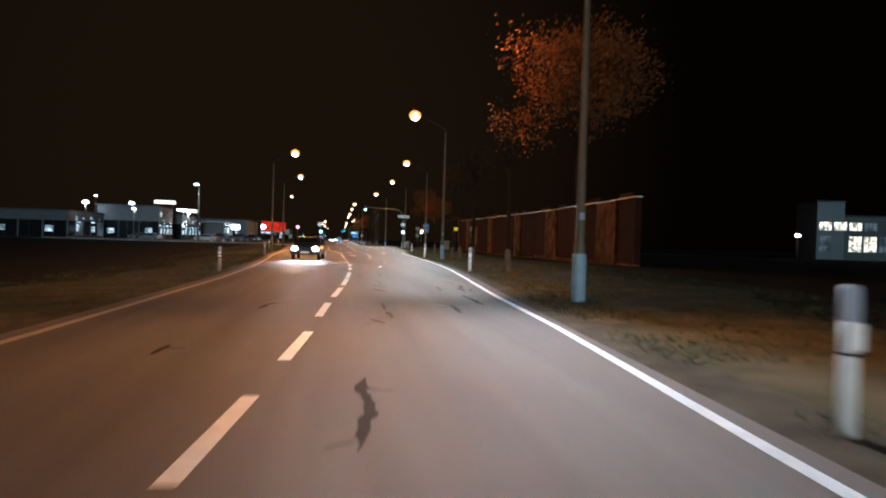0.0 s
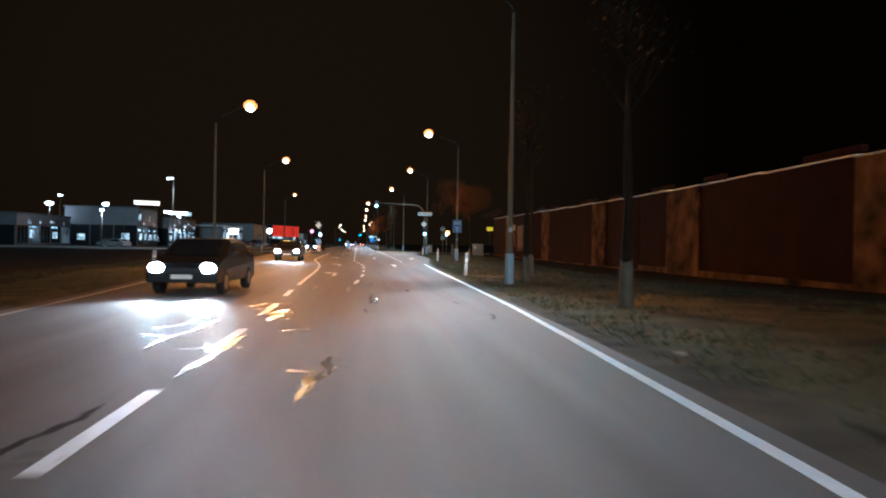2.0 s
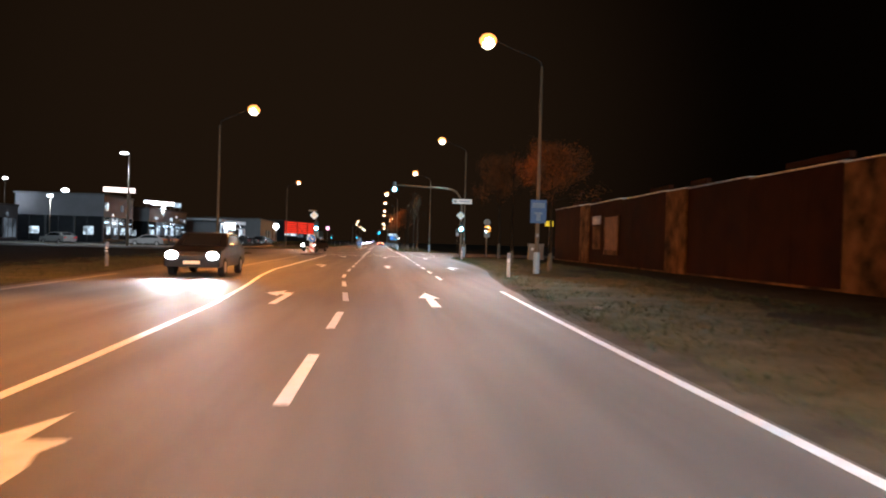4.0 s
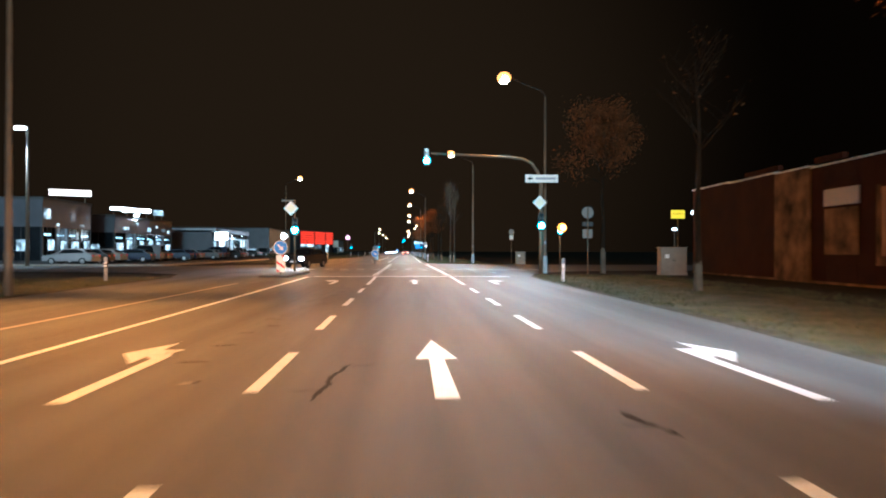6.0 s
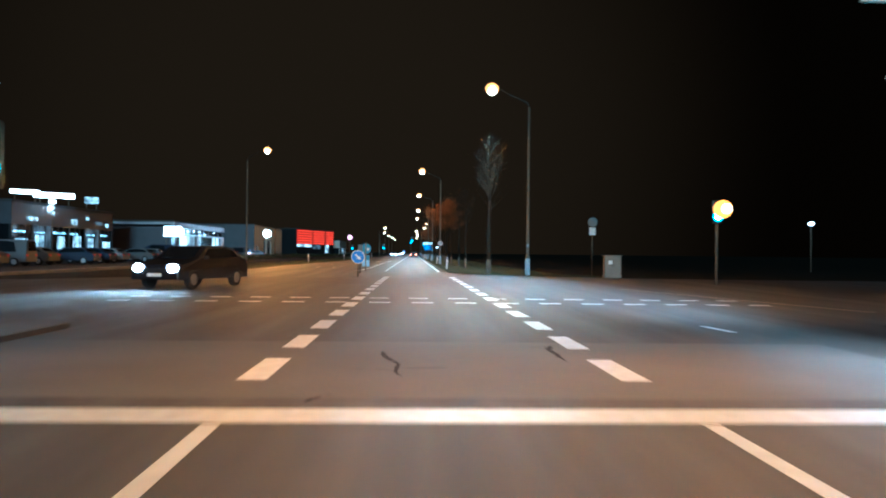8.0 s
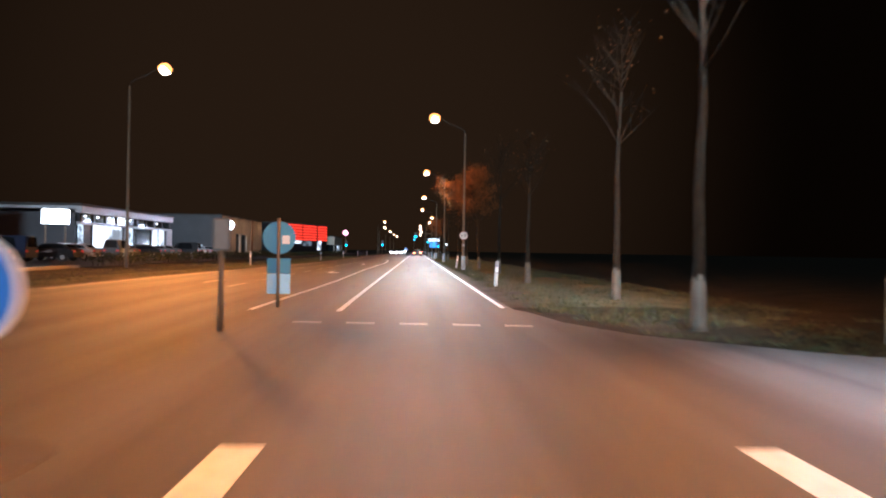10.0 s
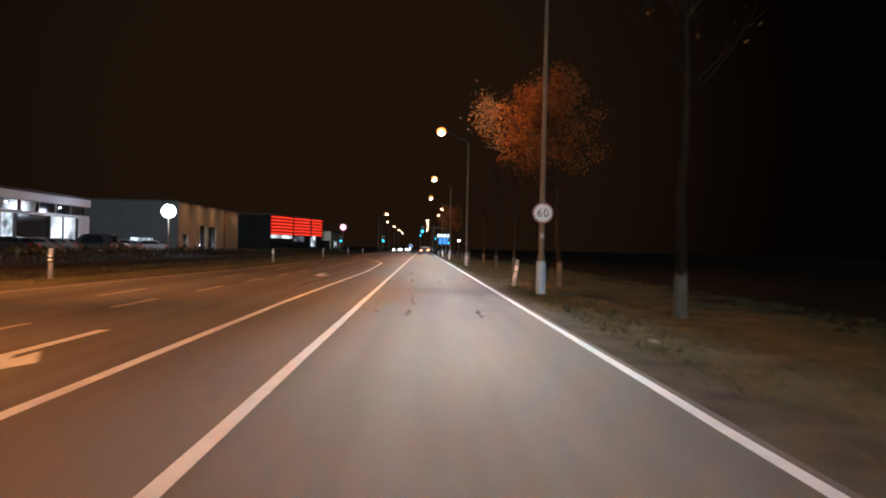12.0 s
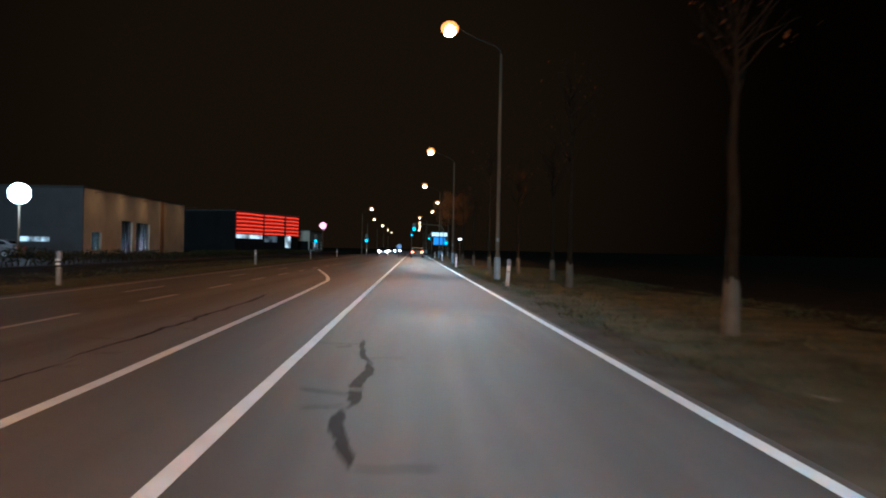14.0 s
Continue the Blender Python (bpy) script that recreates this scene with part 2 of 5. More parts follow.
def box(bm, x0, y0, z0, x1, y1, z1, bevel=0.0):
    vs = [bm.verts.new(c) for c in ((x0, y0, z0), (x1, y0, z0), (x1, y1, z0), (x0, y1, z0), (x0, y0, z1), (x1, y0, z1), (x1, y1, z1), (x0, y1, z1))]
    fs = [bm.faces.new([vs[i] for i in q]) for q in ((0, 3, 2, 1), (4, 5, 6, 7), (0, 1, 5, 4), (1, 2, 6, 5), (2, 3, 7, 6), (3, 0, 4, 7))]
    if bevel:
        es = list({e for f in fs for e in f.edges})
        bmesh.ops.bevel(bm, geom=es, offset=bevel, segments=2, affect="EDGES", profile=0.5)
    return bm


def tube(bm, points, radii, sides=10, cap=True):
    """A round bar along points, with a radius at each."""
    rings = []
    points = [Vector(p) for p in points]
    for i, p in enumerate(points):
        ahead = (points[min(i + 1, len(points) - 1)] - points[max(i - 1, 0)]).normalized()
        side = ahead.cross(Vector((0, 0, 1)) if abs(ahead.z) < 0.95 else Vector((1, 0, 0))).normalized()
        up = side.cross(ahead)
        r = radii[i] if isinstance(radii, (list, tuple)) else radii
        rings.append([bm.verts.new(p + r * (math.cos(a) * side + math.sin(a) * up)) for a in (2 * math.pi * k / sides for k in range(sides))])
    for a, b in zip(rings, rings[1:]):
        for k in range(sides):
            bm.faces.new((a[k], a[(k + 1) % sides], b[(k + 1) % sides], b[k]))
    if cap:
        bm.faces.new(rings[0][::-1]), bm.faces.new(rings[-1])
    return bm


def disc(bm, x, y, z, r, thick, sides=28):
    """A round plate that faces -y."""
    return tube(bm, [(x, y, z), (x, y + thick, z)], r, sides)


def plate(bm, outline, y, thick):
    """A flat plate in the xz plane from y to y + thick, in the shape of the outline."""
    a = [bm.verts.new((px, y, pz)) for px, pz in outline]
    b = [bm.verts.new((px, y + thick, pz)) for px, pz in outline]
    bm.faces.new(a), bm.faces.new(b[::-1])
    for i in range(len(a)):
        j = (i + 1) % len(a)
        bm.faces.new((a[j], a[i], b[i], b[j]))
    return bm


def lathe(bm, profile, sides=16, at=(0, 0, 0)):
    rings = [[bm.verts.new((at[0] + r * math.cos(2 * math.pi * k / sides), at[1] + r * math.sin(2 * math.pi * k / sides), at[2] + z)) for k in range(sides)] for r, z in profile]
    for a, b in zip(rings, rings[1:]):
        for k in range(sides):
            bm.faces.new((a[k], a[(k + 1) % sides], b[(k + 1) % sides], b[k]))
    bm.faces.new(rings[0][::-1]), bm.faces.new(rings[-1])
    return bm


# ---- ground, shoulder, road ----
def sheet(xs_of, ys, height, columns=26):
    bm = bmesh.new()
    rows = []
    for y in ys:
        x0, x1 = xs_of(y)
        rows.append([bm.verts.new((x, y, bank(x, y) + height)) for x in np.linspace(x0, x1, columns)])
    for a, b in zip(rows, rows[1:]):
        for k in range(columns - 1):
            bm.faces.new((a[k], a[k + 1], b[k + 1], b[k]))
    return bm


def ground_sheet():
    bm = bmesh.new()
    xs = [-2500, -700, -200, -90, -50, *range(-30, 33, 2), 50, 90, 200, 700, 2500]
    ys = [-2500, -700, -260, *range(-180, -40, 4), *range(-40, 160, 8), 200, 280, 400, 700, 1400, 2800]
    grid = [[bm.verts.new((x, y, bank(x, y) + (0.03 * noise.noise((x * 0.3, y * 0.3, 0)) - 0.03 if abs(x) < 60 else -0.03))) for x in xs] for y in ys]
    for a, b in zip(grid, grid[1:]):
        for k in range(len(xs) - 1):
            bm.faces.new((a[k], a[k + 1], b[k + 1], b[k]))
    return lone("ground", bm, EARTH, "dry grass and bare earth beside the road", "ground", "structure", smooth=True)


ground_sheet()
ROWS = sorted({*np.arange(-180, 600, 3.0), *np.arange(-2, 48, 0.5), 12.3, 12.6, 33.3, 7.5, 8.0, 23.5})
lone("road", sheet(lambda y: (asphalt_left(y), asphalt_right(y) - (0.14 if y < -50 or y > 44.5 else 0.0)), ROWS, 0.016, 40), ASPHALT, "worn grey asphalt road with tar-sealed cracks", "road", "structure")


def shoulder(edge, side, y0, y1, width):
    """A strip of grit beside the asphalt whose outer edge frays into the grass."""
    ys = np.arange(y0, y1, 0.6)
    reach = lambda y: width * (0.75 + 0.5 * noise.noise((y * 0.35, side * 9, 2)) + 0.35 * noise.noise((y * 1.7, side * 5, 4)))
    xs = (lambda y: (edge(y) - 0.2, edge(y) + reach(y))) if side > 0 else (lambda y: (edge(y) - reach(y), edge(y) + 0.02))
    lone("shoulder", sheet(xs, ys, 0.006, 5), GRAVEL, "narrow gritty strip at the asphalt's edge", "shoulder", "structure")


shoulder(asphalt_right, 1, -180, 2, 0.75)
shoulder(asphalt_right, 1, 46, 300, 1.2)
shoulder(asphalt_left, -1, -180, 2, 0.7)
shoulder(asphalt_left, -1, 37, 300, 0.7)


def verge(edge, side, y0, y1, width):
    """Mown dry grass between the road and the darker field, lightened as if headlit; its outer edge is ragged."""
    ys = np.arange(y0, y1, 1.0)
    reach = lambda y: width * (0.85 + 0.35 * noise.noise((y * 0.12, side * 3, 6)) + 0.15 * noise.noise((y * 0.8, side * 7, 8)))
    xs = (lambda y: (edge(y) - 0.25, edge(y) + reach(y))) if side > 0 else (lambda y: (edge(y) - reach(y), edge(y) + 0.03))
    lone("verge", sheet(xs, ys, 0.002, 14), HEADLIT_VERGE, "strip of short dry grass and bare soil along the road", "verge", "structure")


verge(asphalt_right, 1, -180, 1, 6.5)
verge(asphalt_right, 1, 47, 300, 7.0)
verge(asphalt_left, -1, -180, 1, 4.5)
verge(asphalt_left, -1, 40, 300, 3.0)


# ---- patches in the asphalt ----
def road_patch(x0, x1, y0, y1, tone, label):
    bm = bmesh.new()
    n = 14
    low = [bm.verts.new((x0 + (x1 - x0) * k / n, y0 + 0.05 * noise.noise((k, y0, 1)), 0.0178 + bank(x0 + (x1 - x0) * k / n, y0))) for k in range(n + 1)]
    top = [bm.verts.new((x0 + (x1 - x0) * k / n, y1 + 0.05 * noise.noise((k, y1, 2)), 0.0178 + bank(x0 + (x1 - x0) * k / n, y1))) for k in range(n + 1)]
    for k in range(n):
        bm.faces.new((low[k], low[k + 1], top[k + 1], top[k]))
    lone("road_patch", bm, mat("patch_asphalt_%d" % (tone * 1000), (tone, tone * 0.99, tone * 0.98), 0.76, vary=0.3, scale=0.5, fine=90, bump=0.4, rough_vary=0.12, specular=0.26), label, "road patch", "structure")


road_patch(-11.5, 4.2, 0.6, 4.7, 0.165, "paler resurfaced strip of asphalt across the junction")
road_patch(-12.8, 5.0, 24.0, 31.0, 0.105, "darker resurfaced strip of asphalt across the junction")
road_patch(-3.35, -0.2, 104.0, 131.0, 0.11, "long darker resurfaced strip in the lane")


# ---- road markings ----
def stripe(name, x_of, y0, y1, width, material=PAINT, label="white painted line", step=1.5):
    bm = bmesh.new()
    n = max(2, int((y1 - y0) / step) + 1)
    last = None
    for y in np.linspace(y0, y1, n):
        x = x_of(y)
        wob = 0.012 * noise.noise((x, y * 0.9, 3))
        now = [bm.verts.new((x + s * width / 2 + wob, y, bank(x, y) + 0.020)) for s in (-1, 1)]
        if last:
            bm.faces.new((last[0], last[1], now[1], now[0]))
        last = now
    return lone(name, bm, material, label, "road marking", "structure")


def bar(name, x0, x1, y0, y1, material=PAINT, label="white painted bar across the road"):
    bm = bmesh.new()
    vs = [bm.verts.new((x, y, bank(x, y) + 0.020)) for x, y in ((x0, y0), (x1, y0), (x1, y1), (x0, y1))]
    bm.faces.new(vs)
    return lone(name, bm, material, label, "road marking", "structure")


stripe("edge_line", lambda y: edge_right(y) - 0.04, -175, -47, 0.125, label="solid white edge line")
stripe("edge_line", edge_left, -175, -42, 0.15, OLD_PAINT, "worn white edge line")
centre = table([(-175, -11.2), (-150, -8.6), (-119, -5.85), (-114.3, -5.48), (-109.3, -5.26), (-104.6, -5.0), (-100.2, -4.77), (-95, -4.6), (-91, -4.5), (-84, -4.45), (-79, -4.5), (-72, -4.65)])
for k in range(18):
    y = -117.5 - 4.25 * 12 + 4.25 * k - 2.2
    stripe("lane_dash", centre, y, y + 2.2, 0.14, label="short white centre dash")
for k in range(9):
    stripe("lane_dash", centre, -115.7 + 4.8 * k, -113.3 + 4.8 * k, 0.14, label="short white centre dash")
divider = table([(-75, -4.58), (-60, -4.75), (-53, -4.97), (-47, -5.4), (-41, -5.95), (-35, -6.3), (-13, -6.42), (0, -6.55)])
stripe("solid_line", divider, -72.4, -0.5, 0.13, label="solid white line between the directions")
stripe("solid_line", table([(-33, -8.25), (-1, -8.35)]), -32, -8, 0.12, OLD_PAINT, "thin worn white line")
FAINT_PAINT = mat("faded_road_paint", (0.21, 0.19, 0.17), 0.7, vary=0.5, scale=9, fine=120, bump=0.3)
stripe("lane_dash", lambda q: -3.0, -75.8, -73.6, 0.12, FAINT_PAINT, "faded old lane dash")
stripe("lane_dash", lambda q: -4.0, -74.4, -72.8, 0.12, FAINT_PAINT, "faded old lane dash")
lane_left = table([(-72, -2.85), (-64, -2.52), (-52, -2.45), (-40, -3.12), (-8, -3.2), (0, -3.25)])
lane_right = table([(-41, 0.42), (0, 0.5)])
for y in [-71.8 + 5.1 * k for k in range(6)] + [-41.2 + 5.32 * k for k in range(6)]:
    stripe("lane_dash", lane_left, y, y + 2.6, 0.13, label="white lane dash")
    if y > -42:
        stripe("lane_dash", lane_right, y, y + 2.6, 0.13, label="white lane dash")
stripe("solid_line", lane_left, -9.1, -0.4, 0.14, label="solid white lane line before the stop line")
stripe("solid_line", lane_right, -9.1, -0.4, 0.14, label="solid white lane line before the stop line")
bar("stop_line", -6.3, 3.5, -0.35, 0.15, label="white stop line across three lanes")
for k in range(13):
    y = 1.5 + 2.5 * k
    stripe("guide_block", lambda q: -3.37 + 0.006 * (q - 2), y, y + 1.5, 0.30, label="wide white guide block through the junction")
    stripe("guide_block", lambda q: 0.5 - 0.008 * (q - 2), y, y + 1.5, 0.30, label="wide white guide block through the junction")
for k in range(-3, 13):
    x = -6.2 + 1.1 * k
    bar("crossing_dash", x, x + 0.55, 12.9, 13.2, label="small white crossing dash")
    bar("crossing_dash", x - 0.1, x + 0.45, 14.7, 15.0, label="small white crossing dash")
    if -1 < k < 5:
        bar("crossing_dash", -4.2 + 0.93 * k, -3.7 + 0.93 * k, 41.0, 41.25, OLD_PAINT, "small worn white crossing dash")
stripe("edge_line", lambda q: 0.0, 45.5, 420, 0.125, label="solid white edge line")
stripe("solid_line", lambda q: -3.64, 43.4, 420, 0.125, label="solid white line beside the lane")
turn_line = table([(43.3, -5.42), (50, -5.22), (57, -5.14), (75, -5.24), (85, -5.14), (95, -5.02), (104, -5.12), (110, -5.24), (115.7, -5.4), (118, -5.65), (120.8, -6.05), (125, -6.75), (129.6, -7.5)])
stripe("solid_line", turn_line, 43.3, 115.5, 0.13, label="solid white line that bends away")
stripe("solid_line", turn_line, 115.5, 129.6, 0.13, label="solid white line that bends away", step=0.5)
for k in range(20):
    y = 52.2 + 5.3 * k
    stripe("lane_dash", lambda q: -8.1, y, y + 2.4, 0.13, OLD_PAINT, "worn white lane dash")
for k in range(8):
    y = 55.3 + 10.7 * k
    stripe("lane_dash", lambda q: -9.8, y, y + 3.0, 0.13, OLD_PAINT, "worn white lane dash")
stripe("edge_line", lambda q: asphalt_left(q) + 0.5, 50, 300, 0.12, OLD_PAINT, "worn white edge line")
stripe("lane_dash", table([(6.3, 3.62), (7.3, 3.5)]), 6.3, 7.3, 0.14, label="white lane dash")
stripe("edge_line", table([(10.9, 9.0), (21.5, 6.0)]), 10.9, 21.5, 0.14, OLD_PAINT, "worn white edge line of the side road", 0.6)


def arrow(kind, x, y, size=4.2, turn=0):
    """A lane arrow that starts at y and points along the road."""
    ob = thing("lane_arrow", {"ahead": "white straight-ahead arrow painted on the lane", "left": "white left-turn arrow painted on the lane",
                              "right": "white right-turn arrow painted on the lane"}[kind], "road marking", "lane arrows", x, y, bank(x, y) + 0.020, turn)
    way = -1 if turn else 1
    ob["kind"] = "structure"
    bm = bmesh.new()

    def face(pts):
        bm.faces.new([bm.verts.new((px, py, bank(x + way * px, y + way * py) - bank(x, y))) for px, py in pts])
    s = {"left": -1, "right": 1}.get(kind, 0)
    if s == 0:
        face([(-0.11, 0), (0.11, 0), (0.09, 0.56 * size), (-0.09, 0.56 * size)])
        face([(-0.25, 0.56 * size), (0.25, 0.56 * size), (0, size)])
    else:
        face([(-0.08, 0), (0.08, 0), (0.08, 0.66 * size), (-0.08, 0.80 * size)])
        face([(0.08 * s, 0.60 * size), (0.08 * s, 0.66 * size), (-0.08 * s, 0.80 * size), (0.22 * s, 0.80 * size), (0.22 * s, 0.66 * size)])
        face([(0.20 * s, 0.52 * size), (0.20 * s, 0.97 * size), (0.58 * s, 0.72 * size)])
    part("arrow_shape", bm, PAINT, ob)
    return ob


for y in (-30.9, -8.5):
    arrow("ahead", -1.38, y)
    arrow("left", -4.66, y - 0.1)
    arrow("right", 1.88, y - 0.2)
for y in (-52.5,):
    arrow("left", -3.9, y)
    arrow("ahead", -0.6, y)
arrow("left", -3.75, -66)
for y in (69.6, 92.4):
    arrow("left", -6.62, y, 4.0, 180)


def crack(x0, y0, x1, y1, width, seed, smooth=False):
    """A squiggle of tar over a crack from one point to another: a broken main line with blots and thin side wisps."""
    rnd = random.Random(seed)
    bm = bmesh.new()
    long = max(0.25, math.hypot(x1 - x0, y1 - y0))
    n = max(8, int(long / 0.05))

    def run(px, py, ax, ay, n, w0, step, wander):
        last, blot, skip, drift, path = None, 0.25, 0, 0.0, []
        nx, ny = ay, -ax
        for k in range(n + 1):
            t = k / n
            blot = 0.88 * blot + 0.26 * rnd.random() ** 3
            w = w0 * (0.25 + blot) * min(1, 5 * t + 0.15, 5 * (1 - t) + 0.15)
            drift = 0.93 * drift + rnd.uniform(-wander, wander)
            qx, qy = px + step * k * ax + drift * nx, py + step * k * ay + drift * ny
            now = [bm.verts.new((qx + q * w / 2 * nx, qy + q * w / 2 * ny, bank(qx, qy) + 0.0195)) for q in (-1, 1)]
            skip = skip - 1 if skip else (rnd.randrange(1, 3) if rnd.random() < 0.02 else 0)
            if last and not skip:
                bm.faces.new((last[0], last[1], now[1], now[0]))
            last = now
            path.append((qx, qy))
        return path
    ax, ay = (x1 - x0) / long, (y1 - y0) / long
    path = run(x0, y0, ax, ay, n, 0.78 * width, long / n, 0.022)
    for _ in range(int(0.5 + long / 1.1)):
        px, py = path[rnd.randrange(len(path))]
        a = rnd.choice((0, math.pi)) + rnd.uniform(-0.7, 0.7)
        run(px, py, math.cos(a), math.sin(a), rnd.randrange(5, 12), width * 0.4, 0.06, 0.02)
    smooth = smooth or x0 < -4.0 and -90 < y0 < -80
    return lone("tar_seam", bm, SMOOTH_TAR if smooth else TAR, "smooth glossy squiggle, tar crack seal and added sheen" if smooth else "dark tar squiggle sealing a crack", "crack seal", "structure")


# from x, y to x, y, and width: in the bend, past the bend, at the junction, on the straight
BEND_CRACKS = [(-6.30, -108.3, -6.43, -109.7, 0.16), (-6.30, -107.0, -6.56, -107.8, 0.09), (-4.19, -110.2, -4.22, -108.4, 0.10), (-4.17, -111.6, -4.20, -110.5, 0.16),
               (-4.28, -112.4, -4.45, -111.7, 0.15), (-2.89, -110.9, -2.85, -109.2, 0.15), (-2.85, -109.0, -3.09, -108.3, 0.09), (-2.15, -109.4, -2.09, -106.7, 0.15),
               (-1.90, -105.7, -1.63, -102.9, 0.10), (-3.71, -103.7, -3.95, -102.4, 0.16), (-3.84, -105.5, -4.00, -104.2, 0.17), (-2.46, -105.2, -2.32, -103.4, 0.14),
               (-2.34, -103.4, -2.92, -103.1, 0.08), (-1.61, -102.3, -1.71, -101.0, 0.09), (-1.72, -104.3, -1.58, -103.0, 0.14), (-1.67, -105.2, -1.65, -104.5, 0.15), (-3.78, -102.2, -3.82, -100.2, 0.10)]
LATER_CRACKS = [(-4.31, -98.7, -4.20, -97.6, 0.16), (-4.38, -97.4, -4.24, -96.1, 0.12), (-3.61, -97.6, -3.40, -95.5, 0.09), (-1.39, -97.1, -1.38, -96.4, 0.09), (-1.09, -98.5, -1.20, -97.6, 0.14),
                (-5.6, -84.0, -5.45, -81.6, 0.2), (-0.53, -80.5, -0.56, -79.5, 0.10), (-2.47, -80.2, -2.37, -77.0, 0.09), (-2.62, -82.2, -2.48, -81.2, 0.12), (-0.39, -83.8, -0.27, -82.7, 0.10), (-2.52, -73.2, -2.20, -71.4, 0.10),
                (-1.29, -76.2, -1.42, -75.0, 0.16), (-7.08, -115.2, -7.05, -114.4, 0.14), (-4.88, -119.2, -4.75, -116.8, 0.15), (-4.45, -88.6, -4.30, -85.4, 0.16), (-5.35, -86.5, -5.05, -83.0, 0.14), (-4.9, -92.0, -4.75, -89.8, 0.12)]
JUNCTION_CRACKS = [(-2.57, -31.0, -2.43, -28.9, 0.10), (0.16, -32.3, 0.01, -31.5, 0.14), (-3.32, -10.9, -3.18, -9.8, 0.12), (-3.84, -15.9, -3.77, -15.6, 0.14), (-2.69, 0.4, -2.53, 0.8, 0.10),
                   (-1.87, 1.7, -2.14, 3.8, 0.11), (0.03, 2.8, 0.17, 4.4, 0.11), (-3.14, -41.1, -3.1, -38.6, 0.05)]
STRAIGHT_CRACKS = [(-2.55, 73.2, -2.49, 74.5, 0.12), (-2.49, 75.7, -2.49, 78.4, 0.09), (-3.42, 74.0, -3.42, 74.3, 0.18), (-3.18, 73.8, -3.19, 74.2, 0.12), (-1.18, 73.3, -1.07, 75.2, 0.15),
                   (-1.06, 78.0, -1.26, 77.8, 0.10), (-3.03, 80.5, -2.94, 80.8, 0.16), (-2.46, 82.7, -2.61, 83.0, 0.10), (-2.51, 78.7, -2.53, 79.1, 0.16), (-2.67, 86.3, -2.78, 89.0, 0.15),
                   (-1.60, 87.2, -1.60, 88.9, 0.10), (-2.82, 97.3, -3.05, 99.4, 0.13), (-2.86, 95.1, -2.84, 97.5, 0.17), (-2.74, 93.6, -2.86, 95.1, 0.18), (-3.11, 98.7, -3.30, 98.5, 0.10),
                   (-5.9, 80.0, -5.8, 97.0, 0.15), (-5.8, 97.0, -5.9, 108.0, 0.13), (-3.53, 84.5, -3.55, 88.5, 0.09)]
for i, row in enumerate(BEND_CRACKS + LATER_CRACKS + JUNCTION_CRACKS + STRAIGHT_CRACKS):
    crack(*row, i)
# smooth tar that throws the lamps back
CRACKS_AND_SHEEN = [(-4.25, -83.4, -4.1, -82.1, 0.34), (-4.55, -82.3, -4.1, -81.1, 0.36), (-4.95, -80.4, -4.72, -79.5, 0.26), (-3.9, -84.9, -3.45, -84.6, 0.3), (-4.6, -81.2, -4.35, -80.2, 0.24), (-3.2, -90.0, -3.0, -87.5, 0.18), (-2.35, -80.0, -2.25, -78.4, 0.12)]
rnd = random.Random(77)
# added glossy strips across the lane stand in for the asphalt's sheen
for k in range(17):
    x, y, half = -4.0 + rnd.uniform(-0.25, 0.25), -30 + 22 * (k / 17) + rnd.uniform(-0.4, 0.4), rnd.uniform(0.1, 0.26)
    CRACKS_AND_SHEEN.append((x - half, y, x + half, y + rnd.uniform(-0.15, 0.15), 0.12))
for i, row in enumerate(CRACKS_AND_SHEEN):
    crack(*row, 300 + i, smooth=True)

# night's darkness put into the steel colour of lamp arms and heads
UNLIT_STEEL = mat("unlit_steel", (0.035, 0.032, 0.03), 0.7, 0.2, vary=0.25, scale=2, fine=50, bump=0.1)


